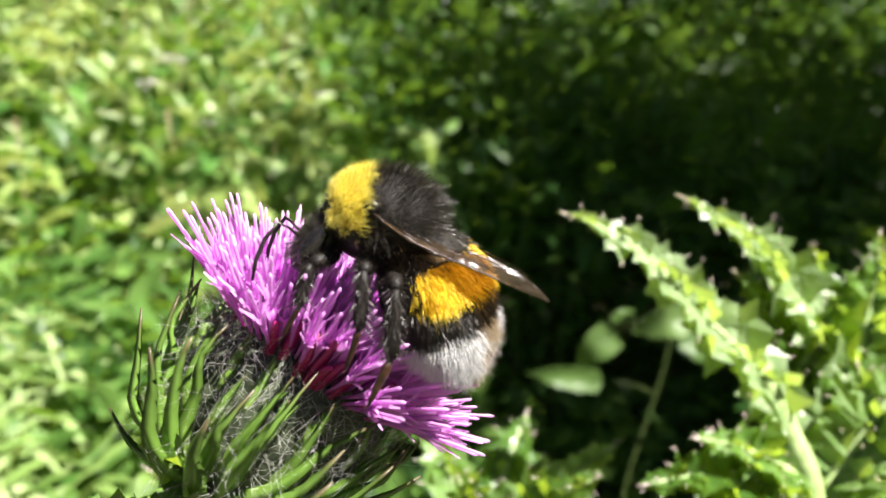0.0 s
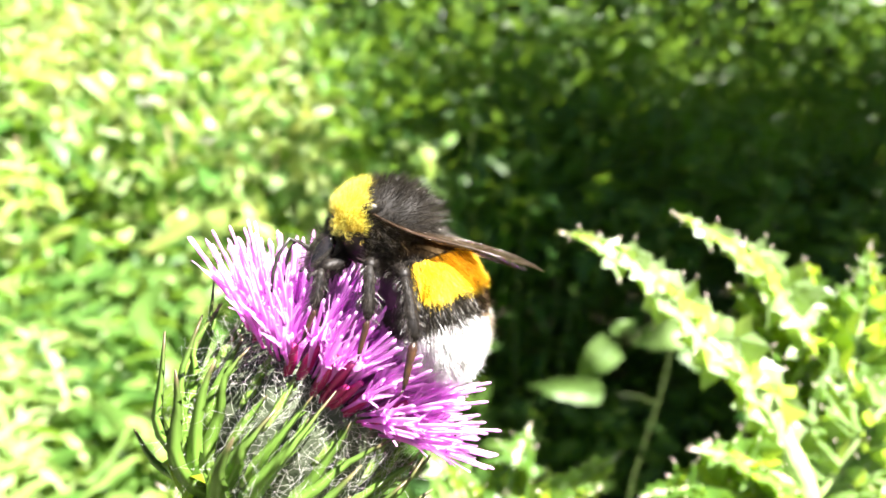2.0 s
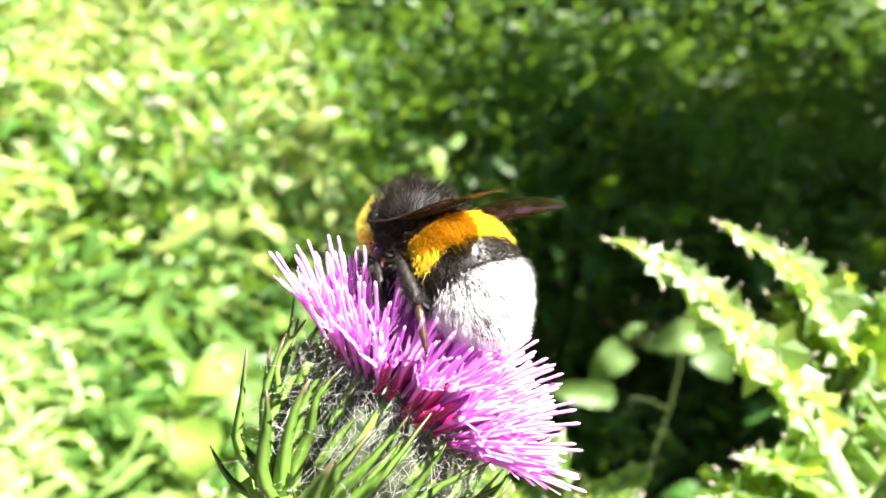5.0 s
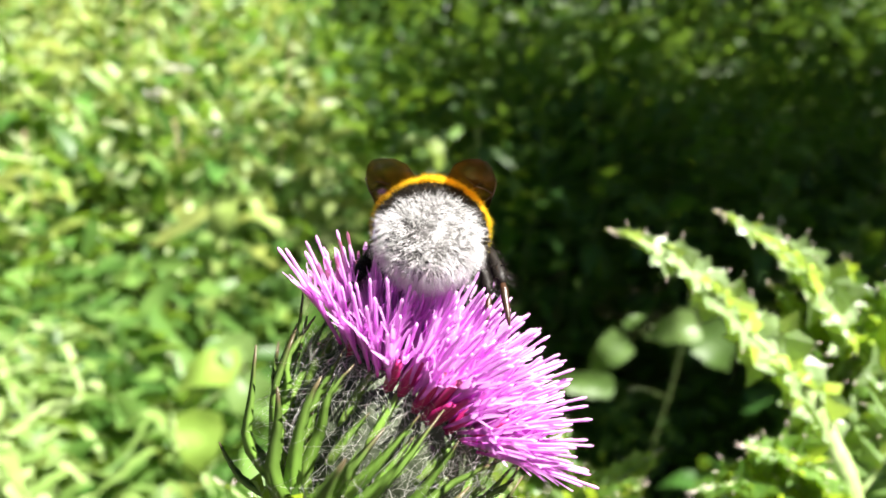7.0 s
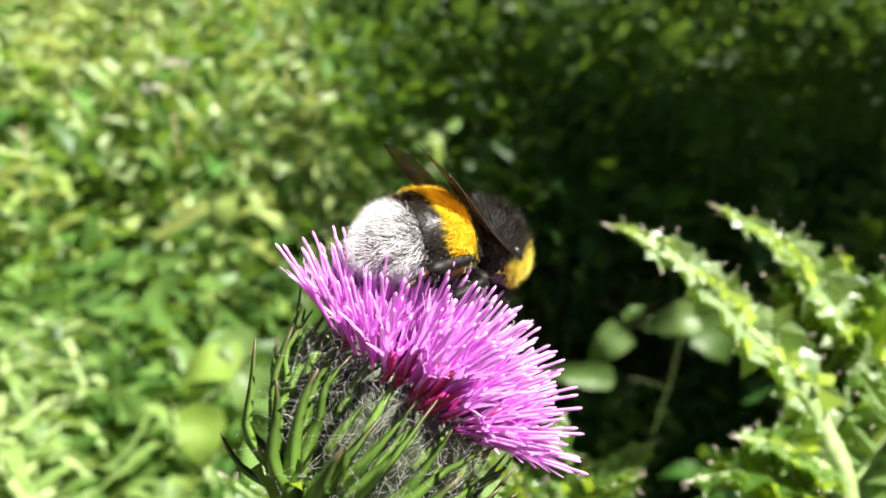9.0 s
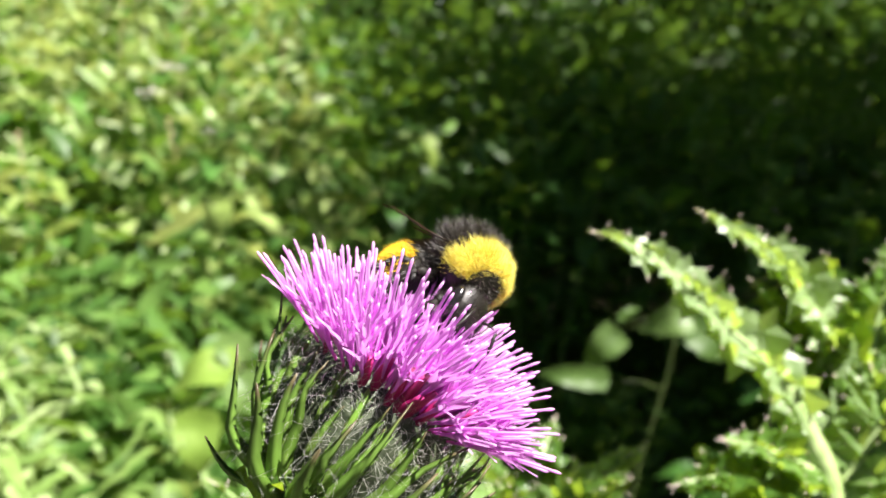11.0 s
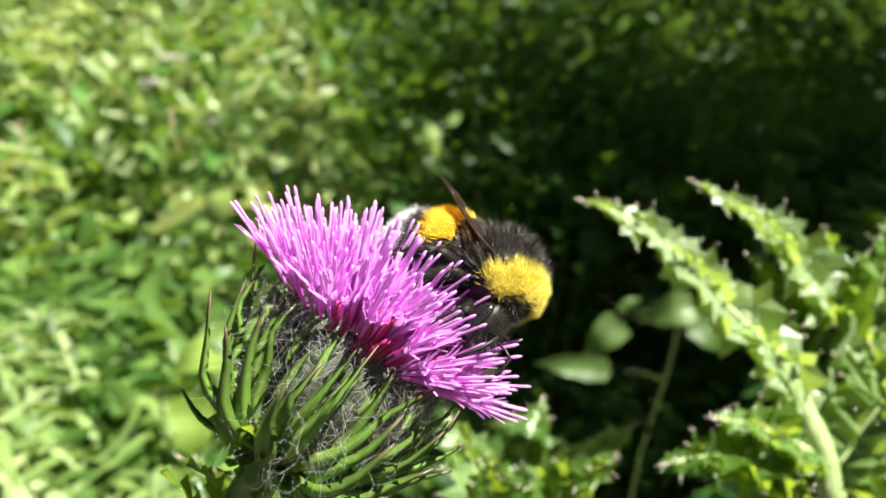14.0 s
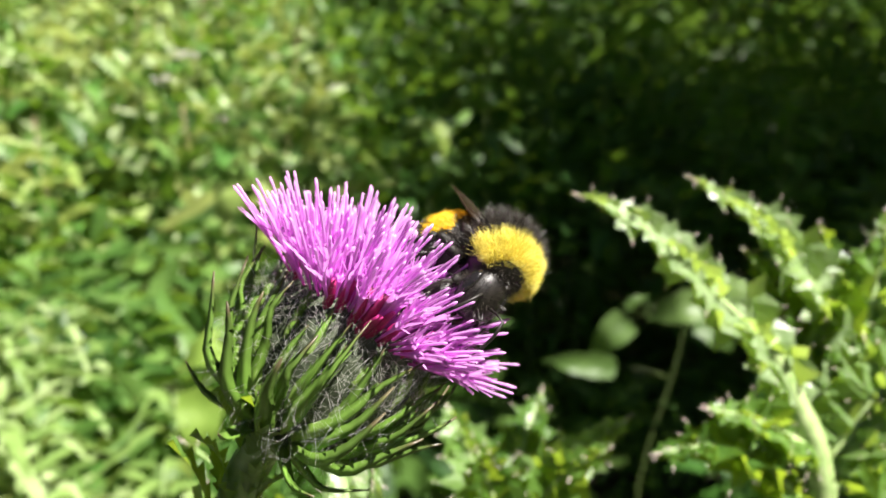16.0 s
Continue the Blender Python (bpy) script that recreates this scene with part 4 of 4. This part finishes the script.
def build_dry_stems():
    """Straw-coloured grass stalks and a few pale blossoms among the herbs."""
    r = random.Random(31)
    for k in range(7):
        y = r.uniform(0.7, 1.5)
        x = -y * r.uniform(0.24, 0.62)
        h = bank(x, y) + r.uniform(0.06, 0.22)
        ob = empty("grass_stalk", pose(x, y, 0), "thin dry straw-coloured grass stalk with a seed head", "grass", "dry grass stalks")
        top = Vector((r.uniform(-0.25, 0.2), r.uniform(-0.06, 0.06), h))
        ln = smooth_path([(0, 0, -0.02), top * 0.55 + Vector((r.uniform(-0.02, 0.02), 0, 0)), top], 8)
        g = Geo()
        g.tube(ln, [0.0010 - 0.00008 * i for i in range(9)], 5)
        part("stalk", g, M_DRY, ob)
        sd = Geo()
        way = (ln[-1] - ln[-3]).normalized()
        for j in range(22):
            p = ln[-1] + way * (j * 0.0022)
            sd.blob(p + Vector((r.gauss(0, 0.0012), r.gauss(0, 0.0012), 0)), (0.0028, 0.0008, 0.0008), 3, 5, 0, way.to_track_quat("X", "Z").to_matrix())
        part("seed_head", sd, M_DRY, ob)
    for k, (x, y, z) in enumerate(((-0.234, 1.318, 0.70), (-0.40, 1.05, 0.72), (-0.46, 1.1, 0.69), (-0.31, 0.95, 0.62))):
        ob = empty("white_wildflower", pose(x, y, 0), "small white wildflower cluster on a thin green stem", "wildflower", "white wildflowers")
        g = Geo()
        g.tube(smooth_path([(0, 0.02, -0.02), (0.01, 0.01, z * 0.5), (0, 0, z)], 8), [0.0016 - 0.0001 * i for i in range(9)], 5)
        part("stem", g, M_HERBSTEM, ob)
        for j in range(11):
            c = Vector((r.gauss(0, 0.012), r.gauss(0, 0.009), z + r.uniform(-0.004, 0.008)))
            b = Geo()
            for q in range(5):
                a = q * 1.2566 + j
                b.blob(c + Vector((math.cos(a) * 0.0032, math.sin(a) * 0.0032, 0)), (0.0034, 0.0022, 0.0008), 4, 6, 0, Matrix.Rotation(a, 3, "Z"))
            part("blossom", b, M_BLOSSOM, ob)


def build_broad_plants():
    """The broad-leaved seedling in the shade, and the pale leaves low down."""
    def one(x, y, stem_pts, leaves, label, thick, kind="broad"):
        ob = empty("broad_leaved_plant", pose(x, y, 0), label, "wild plant")
        o = Vector((x, y, 0))
        g = Geo()
        ln = smooth_path([Vector(p) - o for p in stem_pts], 14)
        g.tube(ln, [thick * (1 - 0.04 * i) for i in range(15)], 6)
        part("stem", g, M_DARKSTEM, ob)
        for i, (base, tip, nor, wide) in enumerate(leaves):
            p, q = Vector(base) - o, Vector(tip) - o
            d = (q - p).normalized()
            nn = Vector(nor)
            nn = (nn - d * nn.dot(d)).normalized()
            m = Matrix.Translation(p) @ Matrix((d, nn.cross(d), nn)).transposed().to_4x4() @ Matrix.Scale((q - p).length / 0.055, 4) @ Matrix.Diagonal((1, wide, 1, 1))
            part("leaf", leaf_set(kind if i < 2 else "broad")[i % 3], None, ob, at=m)
            near = min(ln, key=lambda v: (v - p).length)
            t = Geo()
            t.tube([near, (near + p) / 2 + Vector((0, 0, 0.003)), p], [thick * 0.5, thick * 0.4, thick * 0.35], 4)
            part("leaf_stalk", t, M_DARKSTEM, ob)
    one(0.112, 0.45, [(0.112, 0.45, -0.02), (0.121, 0.455, 0.22), (0.1244, 0.4627, 0.3245), (0.153, 0.475, 0.41), (0.167, 0.48, 0.4817)],
        [((0.1095, 0.4625, 0.4105), (0.0568, 0.4619, 0.4165), (-0.6, -0.7, 0.3), 0.4), ((0.1199, 0.4758, 0.4423), (0.0921, 0.4733, 0.4185), (0.0, -0.85, 0.45), 0.8),
         ((0.1572, 0.4384, 0.4585), (0.1243, 0.4370, 0.4532), (-0.3, -0.9, 0.35), 0.8), ((0.1572, 0.4384, 0.4585), (0.1773, 0.4354, 0.4274), (-0.1, -0.9, 0.3), 0.95),
         ((0.118, 0.4766, 0.4482), (0.1319, 0.4779, 0.4600), (0, -0.5, 0.8), 0.6), ((0.167, 0.48, 0.4817), (0.150, 0.49, 0.492), (0, -0.4, 0.9), 0.7)],
        "broad-leaved seedling with pale leaves in the shade", 0.0008)
    # sky glare on the top two leaves is put into their pale colour
    one(-0.024, 0.80, [(-0.05, 0.83, -0.02), (-0.04, 0.82, 0.35), (-0.026, 0.805, 0.600)],
        [((-0.026, 0.80, 0.600), (-0.062, 0.79, 0.592), (0.0, -0.6, 0.8), 0.75), ((-0.026, 0.80, 0.602), (-0.006, 0.785, 0.566), (0.5, -0.75, 0.4), 0.7),
         ((-0.030, 0.81, 0.575), (-0.075, 0.81, 0.560), (0.0, -0.4, 0.9), 0.6), ((-0.030, 0.81, 0.560), (0.012, 0.80, 0.540), (0.1, -0.5, 0.8), 0.6)],
        "slender plant with two drooping top leaves, sky glare in their pale colour", 0.0012, "pale")
    one(-0.135, 0.36, [(-0.135, 0.37, -0.02), (-0.128, 0.372, 0.3), (-0.118, 0.372, 0.452)],
        [((-0.1315, 0.3343, 0.4406), (-0.1312, 0.3305, 0.4050), (0.15, -0.85, 0.5), 0.78), ((-0.1186, 0.3658, 0.4527), (-0.1600, 0.3652, 0.4484), (0.1, -0.55, 0.8), 0.8),
         ((-0.1187, 0.3557, 0.4500), (-0.100, 0.355, 0.419), (0.3, -0.7, 0.6), 0.8), ((-0.138, 0.336, 0.398), (-0.1622, 0.3286, 0.3879), (0.0, -0.7, 0.7), 0.8),
         ((-0.120, 0.365, 0.440), (-0.085, 0.35, 0.425), (0.1, -0.5, 0.85), 0.8), ((-0.118, 0.372, 0.452), (-0.135, 0.385, 0.474), (0.0, -0.6, 0.7), 0.8)],
        "low plant with broad pale yellow-green leaves", 0.0016, "pale")


# ---------------------------------------------------------------- thistle foliage
def spiny_leaf(parent, pts, width, lobes, seed, face=(0, -0.7, 0.7), spines=1.0):
    """A thistle leaf along pts: crowded ruffled lobes, folded up and down in turn, each with three spine-tipped teeth."""
    r = random.Random(seed)
    width *= 1.3
    n = lobes * 2
    line = smooth_path(pts, n)
    face = Vector(face).normalized()
    g, sp, rib = Geo(), Geo(), Geo()
    rib.tube(line, [max(0.0003, 0.0010 * (1 - i / n)) for i in range(n + 1)], 6)
    step = sum((line[i + 1] - line[i]).length for i in range(n)) / lobes

    def spine(p, way, length):
        sp.tube([p - way * 0.0004, p + way * length * 0.5, p + way * length], [0.00010, 0.00007, 0.00002], 4)

    # the blade along the midrib, waved from lobe to lobe
    for i, p in enumerate(line):
        d = (line[min(i + 1, n)] - line[max(i - 1, 0)]).normalized()
        side = d.cross(face).normalized()
        nor = side.cross(d).normalized()
        w = width * 0.62 * min(1.0, 0.06 + 1.5 * (1 - i / n)) * min(1.0, 0.55 + 2 * i / n)
        wave = 0.35 if i % 2 else -0.12
        g.v += [p - side * w + nor * w * (0.3 + wave + r.uniform(-0.2, 0.2)), p - side * w * 0.45 + nor * w * 0.06, p, p + side * w * 0.45 + nor * w * 0.06, p + side * w + nor * w * (0.3 - wave + r.uniform(-0.2, 0.2))]
    for i in range(n):
        g.f += [(i * 5 + k, i * 5 + k + 1, i * 5 + k + 6, i * 5 + k + 5) for k in range(4)]

    def lobe(p, d, out, size, half, cup):
        way = (out * 0.9 + d * 0.44).normalized()
        nn = way.cross(d).normalized()
        along = (d - way * d.dot(way)).normalized()
        i = len(g.v)
        tip = p + way * size + nn * size * r.uniform(-0.15, 0.3)
        s0 = p + way * size * r.uniform(0.5, 0.68) - along * half * r.uniform(0.8, 1.1) + nn * size * cup
        s1 = p + way * size * r.uniform(0.6, 0.8) + along * half * r.uniform(0.8, 1.15) + nn * size * cup * r.uniform(0.3, 1.0)
        mid = p + way * size * 0.42 - nn * size * 0.10
        v0 = mid + way * size * 0.22 - along * half * 0.34 + nn * size * cup * 0.4
        v1 = mid + way * size * 0.26 + along * half * 0.34 + nn * size * cup * 0.3
        g.v += [mid, p - d * half * 0.95, s0, v0, tip, v1, s1, p + d * half * 0.95]
        g.f += [(i, i + k, i + k + 1) for k in range(1, 7)]
        for q, w in ((tip, way), (s0, (way - along).normalized()), (s1, (way + along).normalized())):
            if r.random() < 0.45:
                spine(q, w, r.uniform(0.0005, 0.0011) * spines)

    for k in range(lobes):
        for sg in (-1, 1):
            i = min(n - 1, 2 * k + (0 if sg < 0 else 1))
            p, d = line[i], (line[i + 1] - line[max(i - 1, 0)]).normalized()
            side = d.cross(face).normalized()
            nor = side.cross(d).normalized()
            u = i / n
            env = min(1.0, 0.10 + 1.5 * (1 - u)) * min(1.0, 0.55 + 2 * u)
            lift = radians((40 if k % 2 else 2) + r.uniform(-16, 16))
            lobe(p, d, side * sg * math.cos(lift) + nor * math.sin(lift), width * env * r.uniform(0.85, 1.2), step * 0.95 * (0.45 + 0.55 * env), r.uniform(0.12, 0.42))
            if r.random() < 0.35:
                lift = radians(r.uniform(65, 100))
                lobe(p + d * step * 0.3, d, side * sg * math.cos(lift) + nor * math.sin(lift), width * env * r.uniform(0.45, 0.7), step * 0.4, r.uniform(-0.3, 0.3))
    tip = (line[-1] - line[-2]).normalized()
    sp.tube([line[-1] - tip * 0.001, line[-1] + tip * 0.0022], [0.00025, 0.00004], 5)
    ob = part("leaf", g, M_THLEAF, parent, smooth=False)
    part("midrib", rib, M_STEM, ob)
    part("spine_fringe", sp, M_SPINE, ob, "pale straw-coloured spines", "stuff")
    return ob


def build_thistle_plants():
    ob = empty("thistle_plant", pose(0.066, 0.115, 0), "leafy thistle shoot with wavy spiny bright green leaves", "thistle")
    o = Vector((0.066, 0.115, 0))

    def rel(*pts):
        return [Vector(p) - o for p in pts]
    g = Geo()
    line = smooth_path(rel((0.066, 0.115, -0.02), (0.066, 0.114, 0.3), (0.0625, 0.111, 0.47), (0.0607, 0.1102, 0.497), (0.0565, 0.1108, 0.5085), (0.052, 0.112, 0.519)), 24)
    g.tube(line, [0.0034 - 0.00007 * i for i in range(25)], 9)
    part("stem", g, M_STEM, ob)
    spiny_leaf(ob, rel((0.0573, 0.1108, 0.5085), (0.0512, 0.1109, 0.5182), (0.0412, 0.1110, 0.5285), (0.0305, 0.1108, 0.5390), (0.0206, 0.1103, 0.5437)), 0.0066, 10, 1)
    spiny_leaf(ob, rel((0.064, 0.114, 0.500), (0.0739, 0.1254, 0.5158), (0.0632, 0.1255, 0.5293), (0.0549, 0.1242, 0.5382), (0.0431, 0.1226, 0.5456)), 0.0072, 11, 2)
    spiny_leaf(ob, rel((0.060, 0.110, 0.500), (0.054, 0.108, 0.5035), (0.047, 0.105, 0.5075), (0.0393, 0.1027, 0.5100)), 0.0062, 7, 3)
    spiny_leaf(ob, rel((0.0605, 0.111, 0.488), (0.0503, 0.1074, 0.4990), (0.0405, 0.104, 0.5035), (0.0315, 0.1019, 0.5032)), 0.007, 9, 4)
    spiny_leaf(ob, rel((0.062, 0.112, 0.495), (0.070, 0.113, 0.506), (0.076, 0.114, 0.513), (0.083, 0.116, 0.516)), 0.0085, 9, 5)
    spiny_leaf(ob, rel((0.063, 0.112, 0.480), (0.070, 0.107, 0.490), (0.078, 0.104, 0.497), (0.088, 0.102, 0.499)), 0.0085, 9, 6)
    spiny_leaf(ob, rel((0.070, 0.120, 0.506), (0.076, 0.124, 0.520), (0.079, 0.126, 0.530), (0.080, 0.127, 0.538)), 0.008, 10, 7)
    spiny_leaf(ob, rel((0.068, 0.118, 0.49), (0.0745, 0.126, 0.508), (0.0755, 0.130, 0.522), (0.071, 0.132, 0.535)), 0.0085, 10, 8)
    spiny_leaf(ob, rel((0.064, 0.116, 0.494), (0.066, 0.124, 0.510), (0.0625, 0.128, 0.522), (0.056, 0.130, 0.531)), 0.008, 10, 9)
    spiny_leaf(ob, rel((0.062, 0.112, 0.485), (0.069, 0.114, 0.500), (0.0715, 0.115, 0.509), (0.071, 0.116, 0.517)), 0.0085, 9, 10)
    spiny_leaf(ob, rel((0.064, 0.112, 0.470), (0.073, 0.115, 0.486), (0.081, 0.118, 0.497), (0.090, 0.120, 0.503)), 0.009, 10, 11)
    # lower rosette leaves between the stems
    for j, (x, y, z, hx, hy, hz, wd) in enumerate(((0.010, 0.120, 0.476, 0.003, -0.012, 0.030, 0.009), (-0.021, 0.082, 0.488, -0.008, 0.0, 0.024, 0.0055))):
        low = empty("thistle_shoot", pose(x, y, 0), "low thistle shoot with spiny grey-green leaves", "thistle", "thistle shoots")
        st = Geo()
        st.tube([(0, 0, -0.02), (0.002, 0, z * 0.5), (0, 0, z)], [0.003, 0.0025, 0.0018], 7)
        part("stem", st, M_STEM, low)
        for q in range(5):
            a = q * 1.35 + j
            spiny_leaf(low, [Vector((0, 0, z - 0.005)), Vector((math.cos(a) * 0.008, math.sin(a) * 0.008, z + hz * 0.5)), Vector((math.cos(a) * 0.017 + hx, math.sin(a) * 0.017, z + hz * 0.85))], wd * 0.8, 7, 30 + j * 5 + q)
    # feathery herbs low beside the flowering stem
    for j, (x, y, z) in enumerate(((-0.20, 0.30, 0.44), (-0.26, 0.36, 0.45), (-0.13, 0.28, 0.42), (-0.32, 0.42, 0.46), (-0.17, 0.36, 0.42), (-0.23, 0.33, 0.42), (-0.30, 0.36, 0.44), (-0.36, 0.46, 0.46), (-0.27, 0.42, 0.46))):
        herb(x, y, z + 0.01, "feather", "low feathery herb with narrow green leaves", 0.7, (0.01, -0.01), pairs=15, seed=300 + j, start=0.6)


def build_tree():
    """An unseen tree, added so that its crown keeps the far bank in the shade."""
    ob = empty("tree", pose(2.12, 1.2, 0), "small broad-leaved tree, added out of view to cast shade", "tree")
    g = Geo()
    g.tube(smooth_path([(0, 0, -0.1), (0.03, 0, 0.8), (-0.05, 0.02, 1.6), (-0.2, -0.05, 2.4)], 12), [0.09 - 0.005 * i for i in range(13)], 10)
    part("trunk", g, M_BARK, ob)
    r = random.Random(4)
    pts = []
    for k in range(34):
        a = k * 2.4
        e = Vector((-0.46 + math.cos(a) * r.uniform(0.3, 1.15), -0.15 + math.sin(a) * r.uniform(0.3, 1.1), r.uniform(1.7, 2.7)))
        # further limbs are set wherever the visible bank needs shade
        if k > 13:
            e = Vector(((-1.12, -0.85, 2.0), (-1.0, -0.65, 2.15), (-1.28, -0.1, 2.1), (-1.2, 0.3, 2.2), (-0.75, -1.15, 2.0), (-0.5, -0.95, 2.1), (-1.46, 0.35, 2.1), (-1.5, 0.0, 2.1), (-1.62, 0.5, 2.15), (-0.65, -0.75, 2.0), (-0.85, -0.95, 2.0), (-0.3, -0.8, 2.05), (-1.0, 0.75, 2.4), (-0.5, 0.85, 2.5), (0.0, 0.8, 2.5), (-0.75, 0.45, 2.45), (-1.40, -1.03, 2.0), (-1.33, -0.81, 2.05), (-1.46, -0.59, 2.0), (-1.14, -1.18, 2.0))[k - 14])
        s = Vector((-0.05, 0.0, r.uniform(1.2, 2.2)))
        b = Geo()
        ln = smooth_path([s, s.lerp(e, 0.5) + Vector((0, 0, 0.12)), e], 8)
        b.tube(ln, [0.028 - 0.003 * i for i in range(9)], 6)
        part("limb", b, M_BARK, ob)
        for j in range(560 if 19 < k < 23 else 230 if 25 < k < 30 else 530 if k > 29 else 900 if 22 < k < 26 else 400 if k < 14 else 520):
            c = ln[r.randrange(3, 9)]
            sp = 0.15 if k < 14 else 0.13
            pts.append((c.x + r.gauss(0, sp), c.y + r.gauss(0, sp), max(1.5, c.z + r.gauss(0, 0.14))))
    pts = np.array(pts)
    leaf_cloud("crown", pts, np.random.default_rng(2).uniform(0.045, 0.09, len(pts)), M_CANOPY, "", "", 14, parent=ob)


build_ground()
thistle = build_thistle()
bee, bee_legs, bee_abdomen = build_bee()
build_thistle_plants()
build_broad_plants()
build_herbs()
build_dry_stems()
build_undergrowth()
build_tree()

# ---------------------------------------------------------------- movement
SWAY = [
    (0, 0.00121, 0.00335, -0.00062),
    (0.5, 0.00107, 0.00441, -0.0009),
    (1, 0.00135, 0.00369, -0.00045),
    (1.5, 0.00136, 0.00249, -0.00014),
    (2, 0.00132, 0.00223, 3e-05),
    (2.5, 0.00124, 0.00113, 0.00026),
    (3, 0.00077, 0.00128, 2e-05),
    (3.5, 0.00038, 0.00081, 0.00017),
    (4, 0.00093, 0.00181, -0.00036),
    (6.5, -0.00036, -0.00059, 9e-05),
    (7, 9e-05, 2e-05, -0.00037),
    (7.5, -4e-05, -0.0005, 1e-05),
    (8, 1e-05, -0.00129, 0.00043),
    (8.5, 8e-05, -0.00193, 0.00077),
    (9, 0.0, 0.0, 0.0),
    (11.5, 6e-05, 0.00055, 0.00066),
    (12, 0.00044, 0.0015, 0.00018),
    (12.5, 0.00099, 0.00375, -0.00065),
    (13, 0.00123, 0.00379, -0.00056),
    (13.5, 0.00109, 0.00354, -0.00065),
    (14, 0.0016, 0.00554, -0.00099),
    (14.5, 0.00166, 0.00433, -0.00046),
    (15, 0.0015, 0.0039, -0.00021),
    (15.5, 0.00168, 0.00472, -0.00055),
    (16, 0.0021, 0.00556, -0.00073),
]
BEE = [
    (0, -0.00361, 0.04173, 0.54751, -3.4, -10.9, -175.4),
    (0.5, -0.00423, 0.04299, 0.54777, -1.0, -9.1, -175.9),
    (1, -0.00256, 0.04294, 0.54821, 1.3, -7.3, -176.3),
    (1.5, -0.00276, 0.04235, 0.54744, 3.6, -5.4, -176.6),
    (2, -0.00442, 0.04260, 0.54930, 5.8, -3.5, -176.9),
    (2.5, -0.00570, 0.04178, 0.54950, 8.0, 1.6, -179.0),
    (3, -0.00789, 0.04230, 0.55060, 7.0, 5.0, 178.0),
    (3.5, -0.00965, 0.04230, 0.55130, 7.0, 9.0, 173.5),
    (4, -0.00951, 0.04333, 0.55077, 7.0, 12.5, 170.0),
    (4.8, -0.00953, 0.04467, 0.54990, 8.0, 23.0, 148.0),
    (5.6, -0.00956, 0.04602, 0.54915, 12.3, 35.7, 128.6),
    (6.5, -0.00959, 0.04753, 0.54824, 3.0, 43.6, 96.8),
    (7, -0.00904, 0.04818, 0.54922, 1.8, 40.0, 89.9),
    (7.5, -0.00600, 0.04771, 0.54957, 3.0, 41.5, 60.0),
    (8, -0.00480, 0.04750, 0.54830, 5.0, 49.5, 52.5),
    (8.5, -0.00430, 0.04746, 0.54770, 5.0, 54.0, 41.0),
    (9, -0.00460, 0.04780, 0.54745, 4.0, 62.0, 28.0),
    (9.8, -0.00440, 0.04740, 0.54710, -26.0, 46.0, -22.0),
    (10.6, -0.00430, 0.04690, 0.54715, -42.0, 30.0, -55.0),
    (11.5, -0.00400, 0.04640, 0.54680, -49.0, 20.0, -79.0),
    (12, -0.00280, 0.04640, 0.54570, -50.0, 22.0, -77.0),
    (12.5, -0.00140, 0.04700, 0.54430, -52.3, 25.9, -75.0),
    (13, -0.00035, 0.04720, 0.54395, -58.7, 30.6, -80.2),
    (13.5, -0.00040, 0.04730, 0.54370, -66.1, 34.4, -87.0),
    (14, 0.00180, 0.04850, 0.54150, -62.1, 40.4, -79.7),
    (14.5, 0.00305, 0.04690, 0.54080, -56.5, 45.7, -68.9),
    (15, 0.00210, 0.04720, 0.54200, -60.9, 38.8, -81.8),
    (15.5, 0.00275, 0.04840, 0.54150, -63.1, 31.4, -92.0),
    (16, 0.00305, 0.04860, 0.54190, -57.8, 24.3, -90.0),
]
CURL = [(0, 0, 0), (2, 10, 0), (4, 16, 0), (6.5, -4, 0), (7, -6, 0), (7.5, 2, 4), (8.5, -3, 14), (9, 8, 24), (11.5, 26, 0), (12.5, 16, 0), (13.5, 8, 0), (14.5, -9, 0), (15.5, -4, 0), (16, 7, 0)]


def motions():
    home = thistle.matrix_basis.copy()
    walk(thistle, [(t, Matrix.Translation((x, y, z)) @ home) for t, x, y, z in SWAY])
    walk(bee, [(t, pose(x, y, z, rx, ry, rz)) for t, x, y, z, rx, ry, rz in BEE])
    hang = bee_abdomen.matrix_basis.copy()
    walk(bee_abdomen, [(t, hang @ pose(0, 0, 0, 0, -a, w)) for t, a, w in CURL])
    for i, (ob, k, mir) in enumerate(bee_legs):
        base = ob.matrix_basis.copy()
        out = -1 if mir else 1
        rows = []
        for j in range(33):
            t = j * 0.5
            s = 4 * math.sin(t * 2.1 + i * 1.9) + 2 * math.sin(t * 3.7 + i)
            # the middle and hind legs are drawn in while it clings to the far rim
            late = max(0.0, min(1.0, (t - 9.0) / 2.0))
            # on top of the flower the hind legs straddle the hind body
            top = max(0.0, min(1.0, (t - 4.5) / 1.5, (10.5 - t) / 1.5))
            rows.append((t, base @ pose(0, 0, 0, out * ((0, -6, -10)[k] * late + (0, 4, 7)[k] * top), s + (0, 4, 8)[k] * late + (0, 6, 12)[k] * top, 0.5 * s)))
        walk(ob, rows)


motions()
